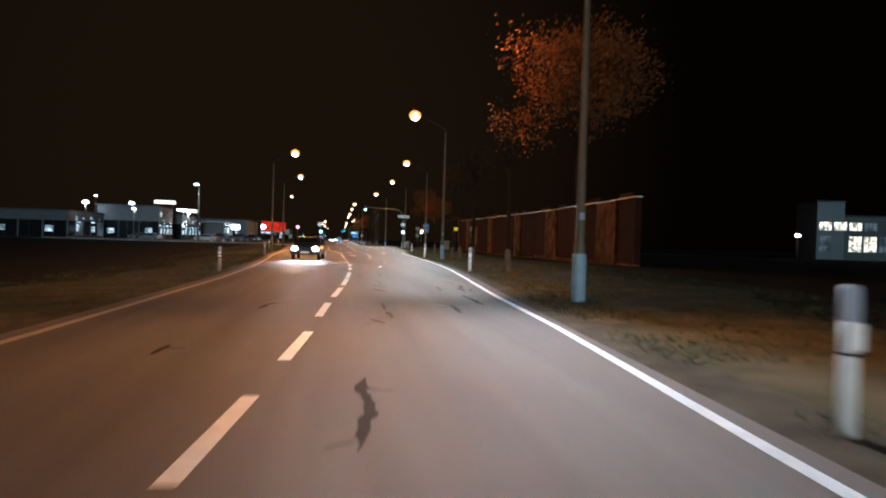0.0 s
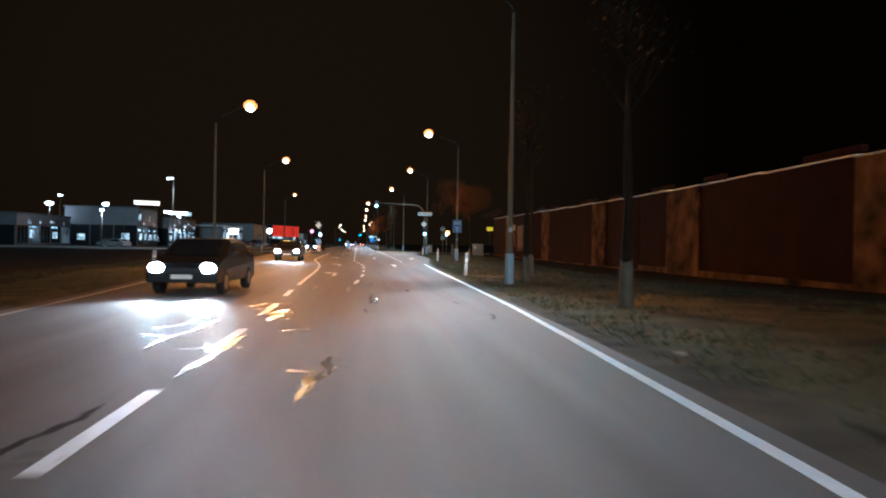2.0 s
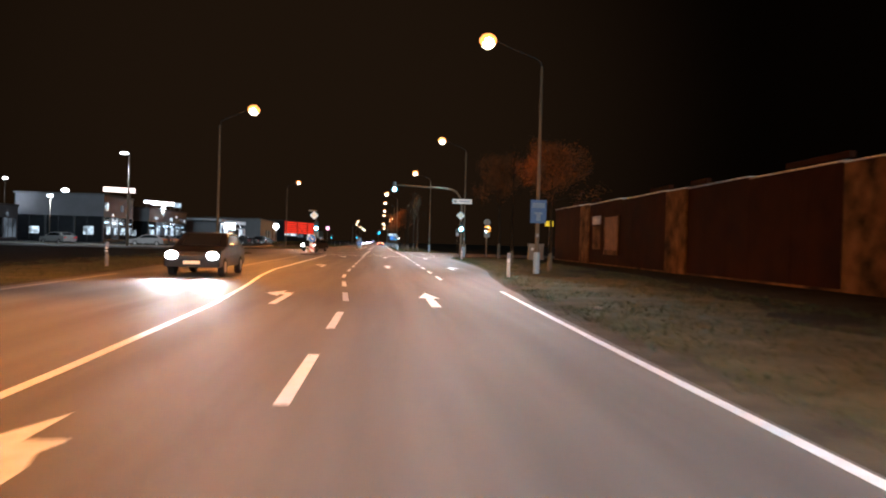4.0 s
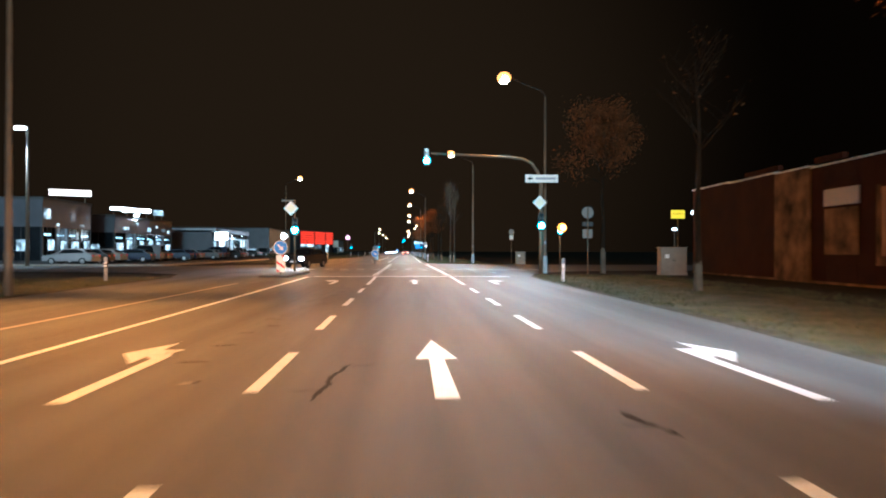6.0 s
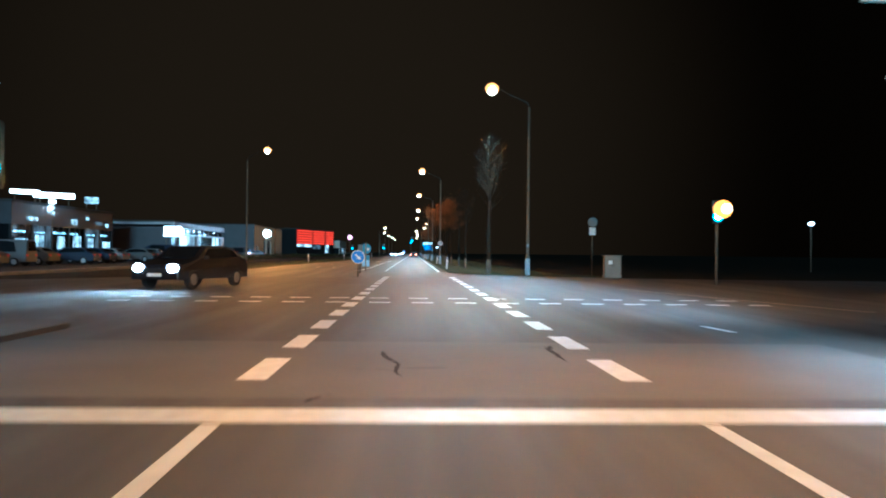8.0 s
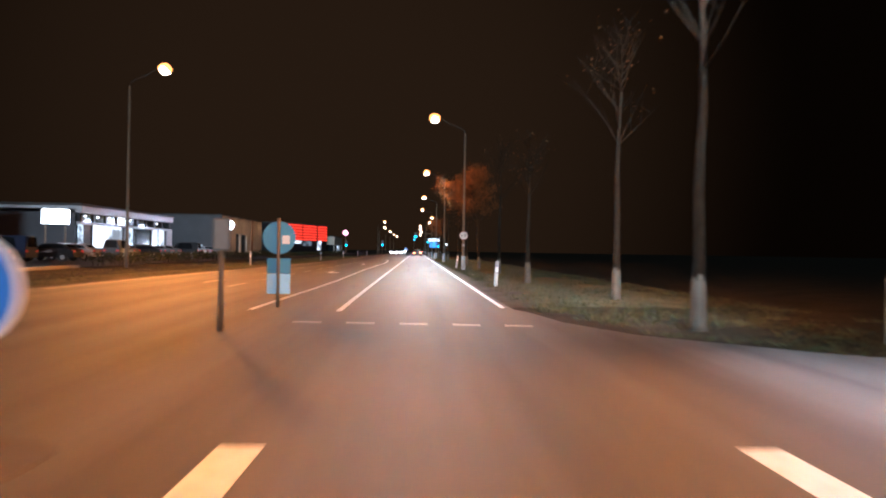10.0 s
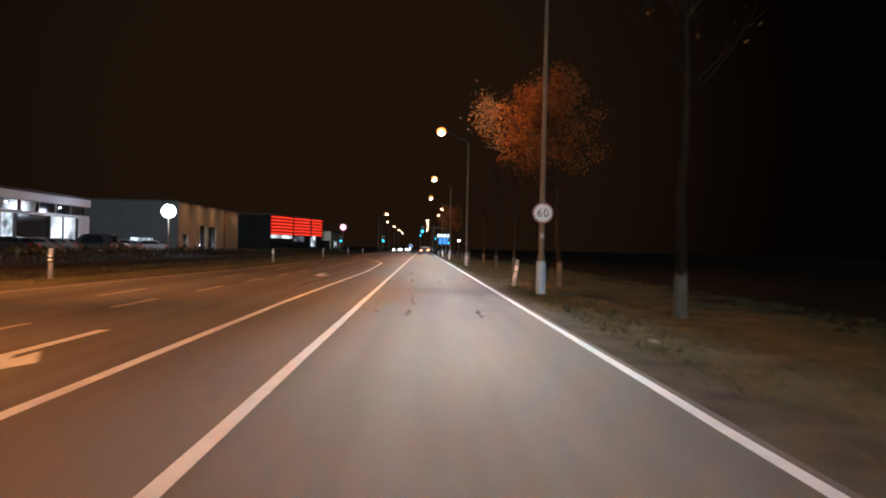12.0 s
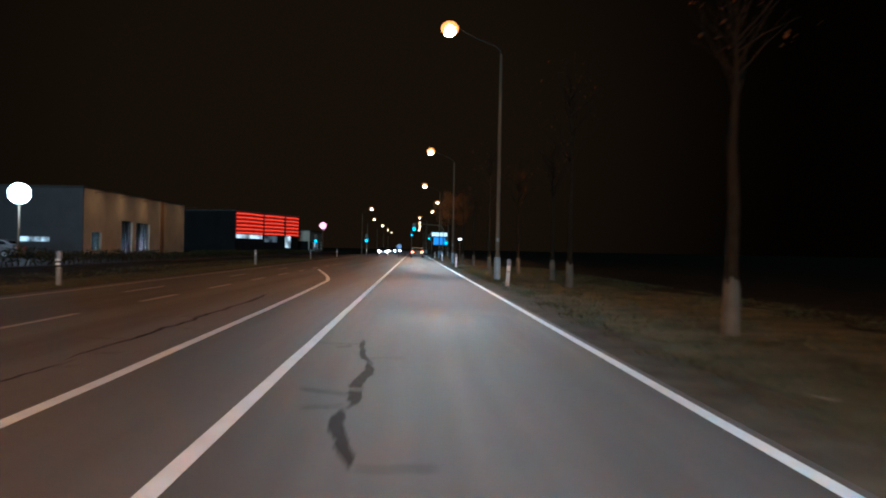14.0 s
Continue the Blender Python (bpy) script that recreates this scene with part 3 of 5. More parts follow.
# ---- street lamps ----
def street_lamp(x, y, arm, height, sleeve=True, lit=True, watts=LAMP_WATTS, tone=HEADLIGHT_TONE, wide=116, label="tall galvanised street lamp with orange sodium light"):
    """A tapered pole at x, y with a curved arm that reaches arm metres along x."""
    ob = thing("street_lamp", label, "street lamp", "street lamps", x, y)
    bm = bmesh.new()
    tube(bm, [(0, 0, -0.3), (0, 0, 1.2), (0, 0, 1.25), (0, 0, height - 1.2)], [0.12, 0.12, 0.095, 0.055], 12)
    part("pole", bm, STEEL, ob, smooth=True)
    s = 1 if arm > 0 else -1
    bm = bmesh.new()
    tube(bm, [(0, 0, height - 1.25), (0.06 * s, 0, height - 1.0), (0.3 * s, 0, height - 0.82), (abs(arm) * 0.5 * s, 0, height - 0.48), ((abs(arm) - 0.3) * s, 0, height - 0.02)],
         [0.045, 0.032, 0.026, 0.022, 0.022], 8)
    part("arm", bm, UNLIT_STEEL, ob, smooth=True)
    head = bmesh.new()
    bmesh.ops.create_uvsphere(head, u_segments=14, v_segments=8, radius=0.5, matrix=Matrix.Translation((arm, 0, height + 0.04)) @ Matrix.Diagonal((0.9, 0.42, 0.3, 1)))
    hd = part("head", head, UNLIT_STEEL, ob, smooth=True)
    bowl = bmesh.new()
    bmesh.ops.create_uvsphere(bowl, u_segments=14, v_segments=8, radius=0.5, matrix=Matrix.Translation((arm, 0, height - 0.09)) @ Matrix.Diagonal((0.84, 0.74, 0.66, 1)))
    part("bowl", bowl, LAMP_GLOW, hd, "glowing orange bowl", smooth=True)
    core = bmesh.new()
    bmesh.ops.create_uvsphere(core, u_segments=12, v_segments=8, radius=0.5, matrix=Matrix.Translation((arm, 0, height - 0.16)) @ Matrix.Diagonal((0.68, 0.80, 0.62, 1)))
    part("bulb", core, LAMP_CORE, hd, "bright glowing bulb", smooth=True)
    if sleeve:
        bm = bmesh.new()
        lathe(bm, [(0.145, 0.0), (0.15, 0.02), (0.15, 1.0), (0.135, 1.03)], 14)
        part("sleeve", bm, WRAP, ob, "pale sleeve round the foot of the pole", smooth=True)
        bm = bmesh.new()
        box(bm, -0.06, -0.10, 1.75, 0.06, -0.075, 1.9, 0.008)
        part("tag", bm, POST_CAP, ob, "small grey tag")
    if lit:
        # the luminaire's wide dim beams cover the verges; the narrow bright one up and down its lane imitates car
        # headlights
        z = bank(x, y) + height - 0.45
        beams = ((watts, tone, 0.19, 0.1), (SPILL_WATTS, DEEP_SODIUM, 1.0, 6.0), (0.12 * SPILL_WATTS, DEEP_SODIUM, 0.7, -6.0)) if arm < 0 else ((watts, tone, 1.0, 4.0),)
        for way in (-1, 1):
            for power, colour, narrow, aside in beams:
                data = bpy.data.lights.new("sodium_and_lane_fill", "SPOT")
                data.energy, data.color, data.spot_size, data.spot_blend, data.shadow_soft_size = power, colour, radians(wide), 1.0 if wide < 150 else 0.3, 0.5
                lamp = new("sodium_and_lane_fill", data)
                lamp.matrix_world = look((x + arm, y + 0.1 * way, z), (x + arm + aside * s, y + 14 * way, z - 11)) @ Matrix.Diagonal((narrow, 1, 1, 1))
    return ob


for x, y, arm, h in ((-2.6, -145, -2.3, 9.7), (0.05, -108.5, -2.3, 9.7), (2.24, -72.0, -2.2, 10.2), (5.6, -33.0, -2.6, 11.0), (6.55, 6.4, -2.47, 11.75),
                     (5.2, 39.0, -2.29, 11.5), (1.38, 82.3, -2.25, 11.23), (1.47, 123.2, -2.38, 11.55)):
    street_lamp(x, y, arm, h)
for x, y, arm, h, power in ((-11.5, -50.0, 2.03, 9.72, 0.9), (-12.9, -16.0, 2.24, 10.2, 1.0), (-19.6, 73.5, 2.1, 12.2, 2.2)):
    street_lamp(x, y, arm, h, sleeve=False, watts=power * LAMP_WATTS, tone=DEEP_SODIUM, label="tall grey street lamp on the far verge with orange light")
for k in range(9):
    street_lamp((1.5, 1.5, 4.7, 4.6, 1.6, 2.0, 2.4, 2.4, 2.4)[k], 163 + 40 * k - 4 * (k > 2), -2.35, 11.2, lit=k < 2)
for k in range(5):
    street_lamp(-13.8 - 2.5 * (k > 0), 252 + 58 * k, 2.0, 10.0, sleeve=False, lit=False, label="tall grey street lamp on the far verge with orange light")


# ---- delineator posts ----
def delineator(x, y, tilt=0.0, facing=True):
    """A marker post. facing: its large reflector looks at the coming traffic of this side; else it shows two short bars."""
    ob = thing("delineator_post", "white plastic roadside marker post with grey cap and large reflector" if facing else "grey-white roadside marker post with two short reflector bars",
               "marker post", "marker posts", x, y)
    ob.rotation_euler[1] = radians(tilt)
    bm = bmesh.new()
    lathe(bm, [(0.072, -0.1), (0.070, 0.50), (0.067, 0.545)], 14)
    for v in bm.verts:
        v.co.y *= 0.75
    part("shaft", bm, POST_WHITE if facing else GREY_POST, ob, smooth=True)
    bm = bmesh.new()
    lathe(bm, [(0.064, 0.545), (0.064, 0.565)], 14)
    part("band", bm, BLACK, ob, "thin dark band")
    bm = bmesh.new()
    lathe(bm, [(0.067, 0.565), (0.069, 0.58), (0.069, 0.775)], 14)
    for v in bm.verts:
        v.co.y *= 0.75
    part("collar", bm, POST_WHITE if facing else BLACK, ob, "" if facing else "dark collar", smooth=True)
    bm = bmesh.new()
    lathe(bm, [(0.069, 0.775), (0.074, 0.785), (0.071, 0.985), (0.056, 1.01), (0.02, 1.02)], 14)
    for v in bm.verts:
        v.co.y *= 0.78
    part("cap", bm, POST_CAP, ob, "blue-grey cap", smooth=True)
    for z0, z1 in ((0.585, 0.765),) if facing else ((0.60, 0.67), (0.72, 0.79)):
        bm = bmesh.new()
        box(bm, -0.060, -0.074, z0, 0.060, -0.046, z1, 0.006)
        part("reflector", bm, REFLECT, ob, "white reflector")
    return ob


for x, y, tilt in ((-1.67, -119.2, 0), (0.47, -93.0, 0), (1.87, -64.4, 3), (3.5, -37.4, 0), (4.99, -6.0, 0), (1.05, 56.9, 3), (1.12, 87.0, 8), (1.1, 116.6, 3), (0.8, 144.5, 0), (0.8, 172, 0), (0.8, 200, 0)):
    delineator(x, y, tilt)
for x, y in ((-9.8, -92.8), (-10.55, -66.6), (-13.0, -36), (-14.4, -5.5), (-14.5, 84.0), (-12.8, 111.6), (-13.1, 140.0), (-13.0, 166.0), (-13.0, 192)):
    delineator(x, y, 0, False)


# ---- signs ----
def sign_pole(ob, height, r=0.035, x=0.0):
    bm = bmesh.new()
    tube(bm, [(x, 0, -0.2), (x, 0, height)], r, 10)
    return part("pole", bm, STEEL, ob, smooth=True)


def letters(text, size, x, y, z, material, parent, name, label):
    """Raised characters that face -y, centred on x, z."""
    cu = bpy.data.curves.new(name, "FONT")
    cu.body, cu.size, cu.extrude, cu.align_x, cu.align_y = text, size, 0.002, "CENTER", "CENTER"
    tmp = bpy.data.objects.new(name, cu)
    scene.collection.objects.link(tmp)
    me = bpy.data.meshes.new_from_object(tmp.evaluated_get(bpy.context.evaluated_depsgraph_get()))
    bpy.data.objects.remove(tmp)
    me.materials.clear(), me.materials.append(material)
    ob = new(name, me)
    ob.parent, ob.matrix_local = parent, pose(x, y, z, 90)
    return tagged(ob, label)


# speed limit, on the lamp pole
ob = thing("speed_limit_sign", "round white speed limit sign with red rim, sixty", "traffic sign", "", 1.38, 82.3 - 0.10)
bm = bmesh.new()
disc(bm, 0, -0.03, 2.53, 0.325, 0.02, 36)
part("rim", bm, DULL_RED, ob, "dull red rim")
bm = bmesh.new()
disc(bm, 0, -0.034, 2.53, 0.27, 0.012, 36)
face = part("face", bm, DULL_WHITE, ob)
letters("6", 0.37, -0.10, -0.037, 2.52, BLACK, face, "numeral", "black numeral 6")
letters("0", 0.37, 0.10, -0.037, 2.52, BLACK, face, "numeral", "black numeral 0")
bm = bmesh.new()
box(bm, -0.12, -0.012, 2.62, 0.12, 0.2, 2.66)
box(bm, -0.12, -0.012, 2.40, 0.12, 0.2, 2.44)
part("bracket", bm, STEEL, ob)

BLUE_GREY = mat("sign_blue_grey", (0.14, 0.19, 0.30), 0.5, vary=0.2, bump=0)
# blue sign, on the lamp pole
ob = thing("blue_road_sign", "blue rectangular road sign with a pale symbol and bar", "traffic sign", "", 5.6, -33.0 - 0.12)
bm = bmesh.new()
box(bm, -0.38, -0.03, 2.40, 0.38, -0.01, 3.50, 0.006)
plate_ob = part("plate", bm, mat("dark_sign_blue", (0.008, 0.045, 0.20), 0.4, vary=0.15, bump=0), ob)
bm = bmesh.new()
plate(bm, [(-0.10, 2.50), (0.10, 2.50), (0.10, 2.82), (0.20, 2.82), (0.20, 2.92), (-0.20, 2.92), (-0.20, 2.82), (-0.10, 2.82)], -0.034, 0.006)
part("symbol", bm, BLUE_GREY, plate_ob, "pale symbol")
bm = bmesh.new()
box(bm, -0.30, -0.034, 3.12, 0.30, -0.028, 3.36)
part("bar", bm, BLUE_GREY, plate_ob, "pale bar")
bm = bmesh.new()
box(bm, -0.1, -0.012, 3.25, 0.1, 0.2, 3.29)
box(bm, -0.1, -0.012, 2.65, 0.1, 0.2, 2.69)
part("bracket", bm, STEEL, ob)


KEEP_BLUE = mat("bright_sign_blue", (0.02, 0.19, 0.72), 0.35, vary=0.08, bump=0)
# sign back tinted: the headlights' cool light put into its colour
BACK_BLUE = mat("tinted_sign_back", (0.04, 0.24, 0.42), 0.5, vary=0.2, bump=0)


def keep_right(x, y, chevrons, z=1.48, r=0.32, away=False):
    """away: the sign faces the other way, and its bluish back shows behind the pole."""
    blue = BACK_BLUE if away else KEEP_BLUE
    ob = thing("keep_right_sign", "bluish back of a round sign and its boards on a pole" if away else "round blue sign with a white slanting arrow on an island", "traffic sign", "keep-right signs", x, y, turn=180 if away else 0)
    sign_pole(ob, z + (r + 0.1 if z > 1.2 else 0.0))
    bm = bmesh.new()
    disc(bm, 0, -0.062, z, r + 0.03, 0.02, 36)
    part("rim", bm, BACK_BLUE if away else SIGN_WHITE, ob, "bluish back plate" if away else "pale rim")
    bm = bmesh.new()
    disc(bm, 0, -0.07, z, r, 0.02, 36)
    plate_ob = part("disc", bm, blue, ob, "blue disc")
    bm = bmesh.new()
    ca, sa = math.cos(radians(-45)), math.sin(radians(-45))
    shape = [(-0.2, -0.035), (0.03, -0.035), (0.03, -0.11), (0.2, 0), (0.03, 0.11), (0.03, 0.035), (-0.2, 0.035)]
    plate(bm, [(px * ca - pz * sa, z + px * sa + pz * ca) for px, pz in shape], -0.077, 0.008)
    part("arrow", bm, SIGN_WHITE, plate_ob, "white arrow")
    if chevrons:
        bm = bmesh.new()
        box(bm, -0.21, -0.06, 0.25, 0.21, -0.045, 1.08, 0.01)
        board = part("board", bm, SIGN_WHITE, ob, "white board with slanting red bars")
        for pts in ([(0.2, 0.90), (0.2, 1.07), (0.02, 1.07)], [(-0.2, 0.68), (0.2, 0.40), (0.2, 0.52), (-0.2, 0.80)], [(-0.2, 0.26), (0.0, 0.26), (-0.2, 0.40)]):
            bm = bmesh.new()
            plate(bm, pts, -0.066, 0.008)
            part("bar", bm, SIGN_RED, board, "red bar")
    if away:
        bm = bmesh.new()
        box(bm, -0.23, -0.054, z - 0.13, -0.07, -0.040, z + 0.05, 0.002)
        part("sticker", bm, DULL_WHITE, ob, "small pale sticker")
        bm = bmesh.new()
        box(bm, -0.25, -0.06, 0.30, 0.25, -0.045, 0.73, 0.01)
        part("lower_board", bm, mat("bluish_reflector", (0.30, 0.62, 0.92), 0.4, vary=0.1, scale=8, bump=0), ob, "bright white lower board")
        bm = bmesh.new()
        box(bm, -0.25, -0.06, 0.735, 0.25, -0.045, 1.06, 0.01)
        part("upper_board", bm, blue, ob, "blue upper board")
    return ob


ISLAND = mat("dark_island_concrete", (0.11, 0.10, 0.09), 0.9, vary=0.35, scale=1.5, fine=40, bump=0.4)


def island(x, y0, y1, half, high=0.11):
    bm = bmesh.new()
    n = 10
    ring = [(x + half * math.cos(math.pi * k / n), y1 - half + half * math.sin(math.pi * k / n)) for k in range(n + 1)]
    ring += [(x - half * math.cos(math.pi * k / n), y0 + half - half * math.sin(math.pi * k / n)) for k in range(n + 1)]
    a = [bm.verts.new((px, py, 0.0)) for px, py in ring]
    b = [bm.verts.new((px, py, high - 0.012)) for px, py in ring]
    c = [bm.verts.new((x + (px - x) * 0.9, py, high)) for px, py in ring]
    for i in range(len(ring)):
        j = (i + 1) % len(ring)
        bm.faces.new((a[i], a[j], b[j], b[i])), bm.faces.new((b[i], b[j], c[j], c[i]))
    bm.faces.new(c)
    return lone("traffic_island", bm, ISLAND, "low kerbed concrete traffic island", "traffic island", "structure")


island(-8.1, -2.0, 6.9, 0.75)
island(-4.9, 42.5, 45.5, 0.35, 0.03)
island(-4.65, 31.9, 33.1, 0.4, 0.03)
keep_right(-7.95, -0.3, True, 1.46)
keep_right(-4.65, 32.5, False, 1.05)
keep_right(-5.0, 44.0, False, 1.50, away=True)
ob = thing("bollard", "slim dark post with a pale head on an island", "bollard", "", -5.05, 39.6)
sign_pole(ob, 1.5, 0.04)
bm = bmesh.new()
box(bm, -0.13, -0.06, 1.25, 0.13, 0.06, 1.75, 0.03)
part("head", bm, SIGN_GREY, ob, "pale grey head")


# ---- traffic signals ----
def signal_head(parent, x, z, lit=2, glow_mat=None, y=-0.14, shade=True):
    """Three lenses in a black housing that faces -y. lit: 0 top, 1 middle, 2 bottom."""
    bm = bmesh.new()
    box(bm, x - 0.17, y, z - 0.30, x + 0.17, y + 0.22, z + 0.72, 0.03)
    house = part("signal_housing", bm, BLACK, parent, "black signal housing")
    for k in range(3):
        zz = z + 0.58 - 0.30 * k * 0.97
        bm = bmesh.new()
        # lit lens made larger than the dark ones, to include its halo
        disc(bm, x, y - 0.02, zz, 0.115 if k != lit else 0.22, 0.03, 26)
        part("lens", bm, (glow_mat or GREEN_GLOW) if k == lit else GLASS_DARK, house, "glowing lens" if k == lit else "dark lens")
        if k == lit and glow_mat is None:
            bm = bmesh.new()
            disc(bm, x, y - 0.028, zz, 0.165, 0.01, 24)
            part("bulb", bm, GREEN_CORE, house, "bright core of the lens")
    for k in range(3):
        zz = z + 0.58 - 0.30 * k * 0.97
        bm = bmesh.new()
        ring = [(x + 0.135 * math.cos(a), zz + 0.135 * math.sin(a)) for a in np.linspace(0, math.pi, 11)]
        fr = [bm.verts.new((px, y - 0.11, pz)) for px, pz in ring]
        bk = [bm.verts.new((px, y + 0.01, pz)) for px, pz in ring]
        up = [bm.verts.new((x + (px - x) * 1.07, y + 0.01, zz + (pz - zz) * 1.07)) for px, pz in ring]
        uf = [bm.verts.new((x + (px - x) * 1.07, y - 0.11, zz + (pz - zz) * 1.07)) for px, pz in ring]
        for i in range(10):
            bm.faces.new((fr[i], fr[i + 1], bk[i + 1], bk[i])), bm.faces.new((uf[i], uf[i + 1], up[i + 1], up[i])), bm.faces.new((fr[i], fr[i + 1], uf[i + 1], uf[i]))
        part("visor", bm, BLACK, house)
    return house


def diamond(parent, x, z, y=-0.12, r=0.42):
    bm = bmesh.new()
    plate(bm, [(x - r, z), (x, z - r), (x + r, z), (x, z + r)], y, 0.02)
    d = part("diamond_plate", bm, SIGN_WHITE, parent, "white diamond priority sign")
    bm = bmesh.new()
    q = 0.62 * r
    plate(bm, [(x - q, z), (x, z - q), (x + q, z), (x, z + q)], y - 0.006, 0.008)
    part("inner_plate", bm, mat("sign_pale_yellow", (0.85, 0.80, 0.64), 0.4, vary=0.08, bump=0), d, "pale yellow centre")


def street_plate(parent, x0, x1, z, y=-0.14):
    bm = bmesh.new()
    box(bm, x0, y, z - 0.23, x1, y + 0.03, z + 0.23, 0.01)
    p = part("street_plate", bm, SIGN_WHITE, parent, "white plate with a small arrow and unreadable writing")
    bm = bmesh.new()
    plate(bm, [(x0 + 0.12, z), (x0 + 0.30, z + 0.13), (x0 + 0.30, z + 0.05), (x0 + 0.45, z + 0.05), (x0 + 0.45, z - 0.05), (x0 + 0.30, z - 0.05), (x0 + 0.30, z - 0.13)], y - 0.006, 0.008)
    part("plate_arrow", bm, BLACK, p, "dark arrow")
    bm = bmesh.new()
    box(bm, x0 + 0.62, y - 0.006, z - 0.06, x1 - 0.15, y + 0.002, z + 0.07)
    part("plate_bar", bm, POST_CAP, p, "grey bar of writing")


def signal_mast(x, y, reach, label):
    ob = thing("signal_mast", label, "traffic light", "traffic lights", x, y)
    bm = bmesh.new()
    pts = [(0, 0, -0.3), (0, 0, 1.5), (0, 0, 5.2), (-0.18, 0, 5.9), (-0.55, 0, 6.45), (-1.05, 0, 6.70), (-1.9, 0, 6.80), (-reach + 0.2, 0, 6.98)]
    tube(bm, pts, [0.13, 0.12, 0.11, 0.10, 0.09, 0.085, 0.08, 0.06], 12)
    part("mast", bm, STEEL, ob, smooth=True)
    signal_head(ob, -reach - 0.05, 6.55)
    signal_head(ob, 0.0, 2.82)
    street_plate(ob, -0.95, 0.98, 5.55)
    diamond(ob, -0.1, 4.15)
    return ob


signal_mast(6.15, 5.5, 6.65, "steel signal mast with bent arm, green lights and street plate")
ob = thing("signal_post", "short signal post with green light under a white diamond sign", "traffic light", "traffic lights", -8.1, 5.25)
sign_pole(ob, 4.2, 0.055)
signal_head(ob, 0.03, 2.48)
diamond(ob, -0.2, 3.72)
bm = bmesh.new()
box(bm, -0.75, -0.03, 4.12, 0.05, 0.02, 4.22, 0.01)
part("name_plate", bm, SIGN_GREY, ob, "small grey plate")
ob = thing("signal_post", "signal post in the side road with green and amber lights", "traffic light", "traffic lights", 11.65, 26.3)
sign_pole(ob, 3.5, 0.05)
house = signal_head(ob, 0, 3.05)
# oversized glowing ball: the amber light's halo put into the shape
bm = bmesh.new()
bmesh.ops.create_uvsphere(bm, u_segments=14, v_segments=8, radius=0.40, matrix=Matrix.Translation((0.12, -0.36, 3.36)))
part("amber_halo", bm, ORANGE_GLOW, house, "glowing amber ball as large as the lens's halo", smooth=True)
bm = bmesh.new()
disc(bm, 0.12, -0.77, 3.36, 0.22, 0.02, 22)
part("bulb", bm, glow("signal_amber_core", (1.0, 0.62, 0.25), 12), house, "bright core of the amber lens")

# the green lenses light what is round them
for x, y, z in ((-0.55, 4.3, 6.4), (6.15, 4.3, 2.7), (-8.07, 4.1, 2.4)):
    data = bpy.data.lights.new("green_light", "POINT")
    data.energy, data.color, data.shadow_soft_size = 40, (0.02, 0.75, 1.0), 0.1
    new("green_light", data).location = (x, y, z)

data = bpy.data.lights.new("amber_light", "POINT")
data.energy, data.color, data.shadow_soft_size = 400, (1.0, 0.33, 0.035), 0.15
new("amber_light", data).location = (11.8, 25.7, 3.36)

# backs of signs for the side road
ob = thing("sign_post", "grey round and square signs on one post, seen from behind", "traffic sign", "", 8.5, 3.8)
sign_pole(ob, 3.8)
bm = bmesh.new()
disc(bm, 0, 0.04, 3.5, 0.33, 0.02, 30)
part("round_plate", bm, SIGN_GREY, ob)
bm = bmesh.new()
box(bm, -0.28, 0.04, 2.05, 0.28, 0.06, 2.55, 0.01)
part("square_plate", bm, SIGN_GREY, ob)
bm = bmesh.new()
box(bm, -0.30, 0.04, 2.72, 0.30, 0.06, 2.98, 0.01)
part("narrow_plate", bm, PANEL_DARK, ob, "dark narrow plate")

ob = thing("pictogram_sign", "white pictogram plate over a white panel on a post", "traffic sign", "", 9.3, 39.5)
sign_pole(ob, 3.5)
bm = bmesh.new()
disc(bm, 0, -0.06, 3.32, 0.30, 0.02, 26)
part("round_plate", bm, SIGN_GREY, ob)
bm = bmesh.new()
box(bm, -0.2, -0.06, 2.52, 0.2, -0.04, 3.0, 0.01)
part("white_panel", bm, SIGN_WHITE, ob)


# ---- cabinets ----
def cabinet(x, y, w, d, h, label):
    ob = thing("roadside_cabinet", label, "utility cabinet", "roadside cabinets", x, y)
    bm = bmesh.new()
    box(bm, -w / 2 - 0.03, -d / 2 - 0.03, -0.1, w / 2 + 0.03, d / 2 + 0.03, 0.12, 0.01)
    part("plinth", bm, CONCRETE, ob)
    bm = bmesh.new()
    box(bm, -w / 2, -d / 2, 0.12, w / 2, d / 2, h, 0.02)
    part("body", bm, CABINET, ob)
    for s in (-1, 1):
        bm = bmesh.new()
        box(bm, s * w / 4 - w / 4 + 0.02, -d / 2 - 0.02, 0.18, s * w / 4 + w / 4 - 0.02, -d / 2 + 0.004, h - 0.08, 0.006)
        door = part("door", bm, CABINET, ob)
        bm = bmesh.new()
        box(bm, s * 0.05 - 0.012, -d / 2 - 0.04, h * 0.5, s * 0.05 + 0.012, -d / 2 - 0.018, h * 0.5 + 0.14, 0.004)
        part("handle", bm, BLACK, door)
    bm = bmesh.new()
    box(bm, -w / 2 - 0.05, -d / 2 - 0.05, h, w / 2 + 0.05, d / 2 + 0.05, h + 0.06, 0.015)
    part("lid", bm, CABINET, ob)
    bm = bmesh.new()
    box(bm, -0.42 * w + 0.12, -d / 2 - 0.026, 0.62 * h, -0.42 * w + 0.36, -d / 2 - 0.018, 0.62 * h + 0.22)
    part("sticker", bm, SIGN_WHITE, ob, "small white sticker")


cabinet(13.4, 4.0, 1.5, 0.6, 1.5, "beige double-door utility cabinet beside the wall")
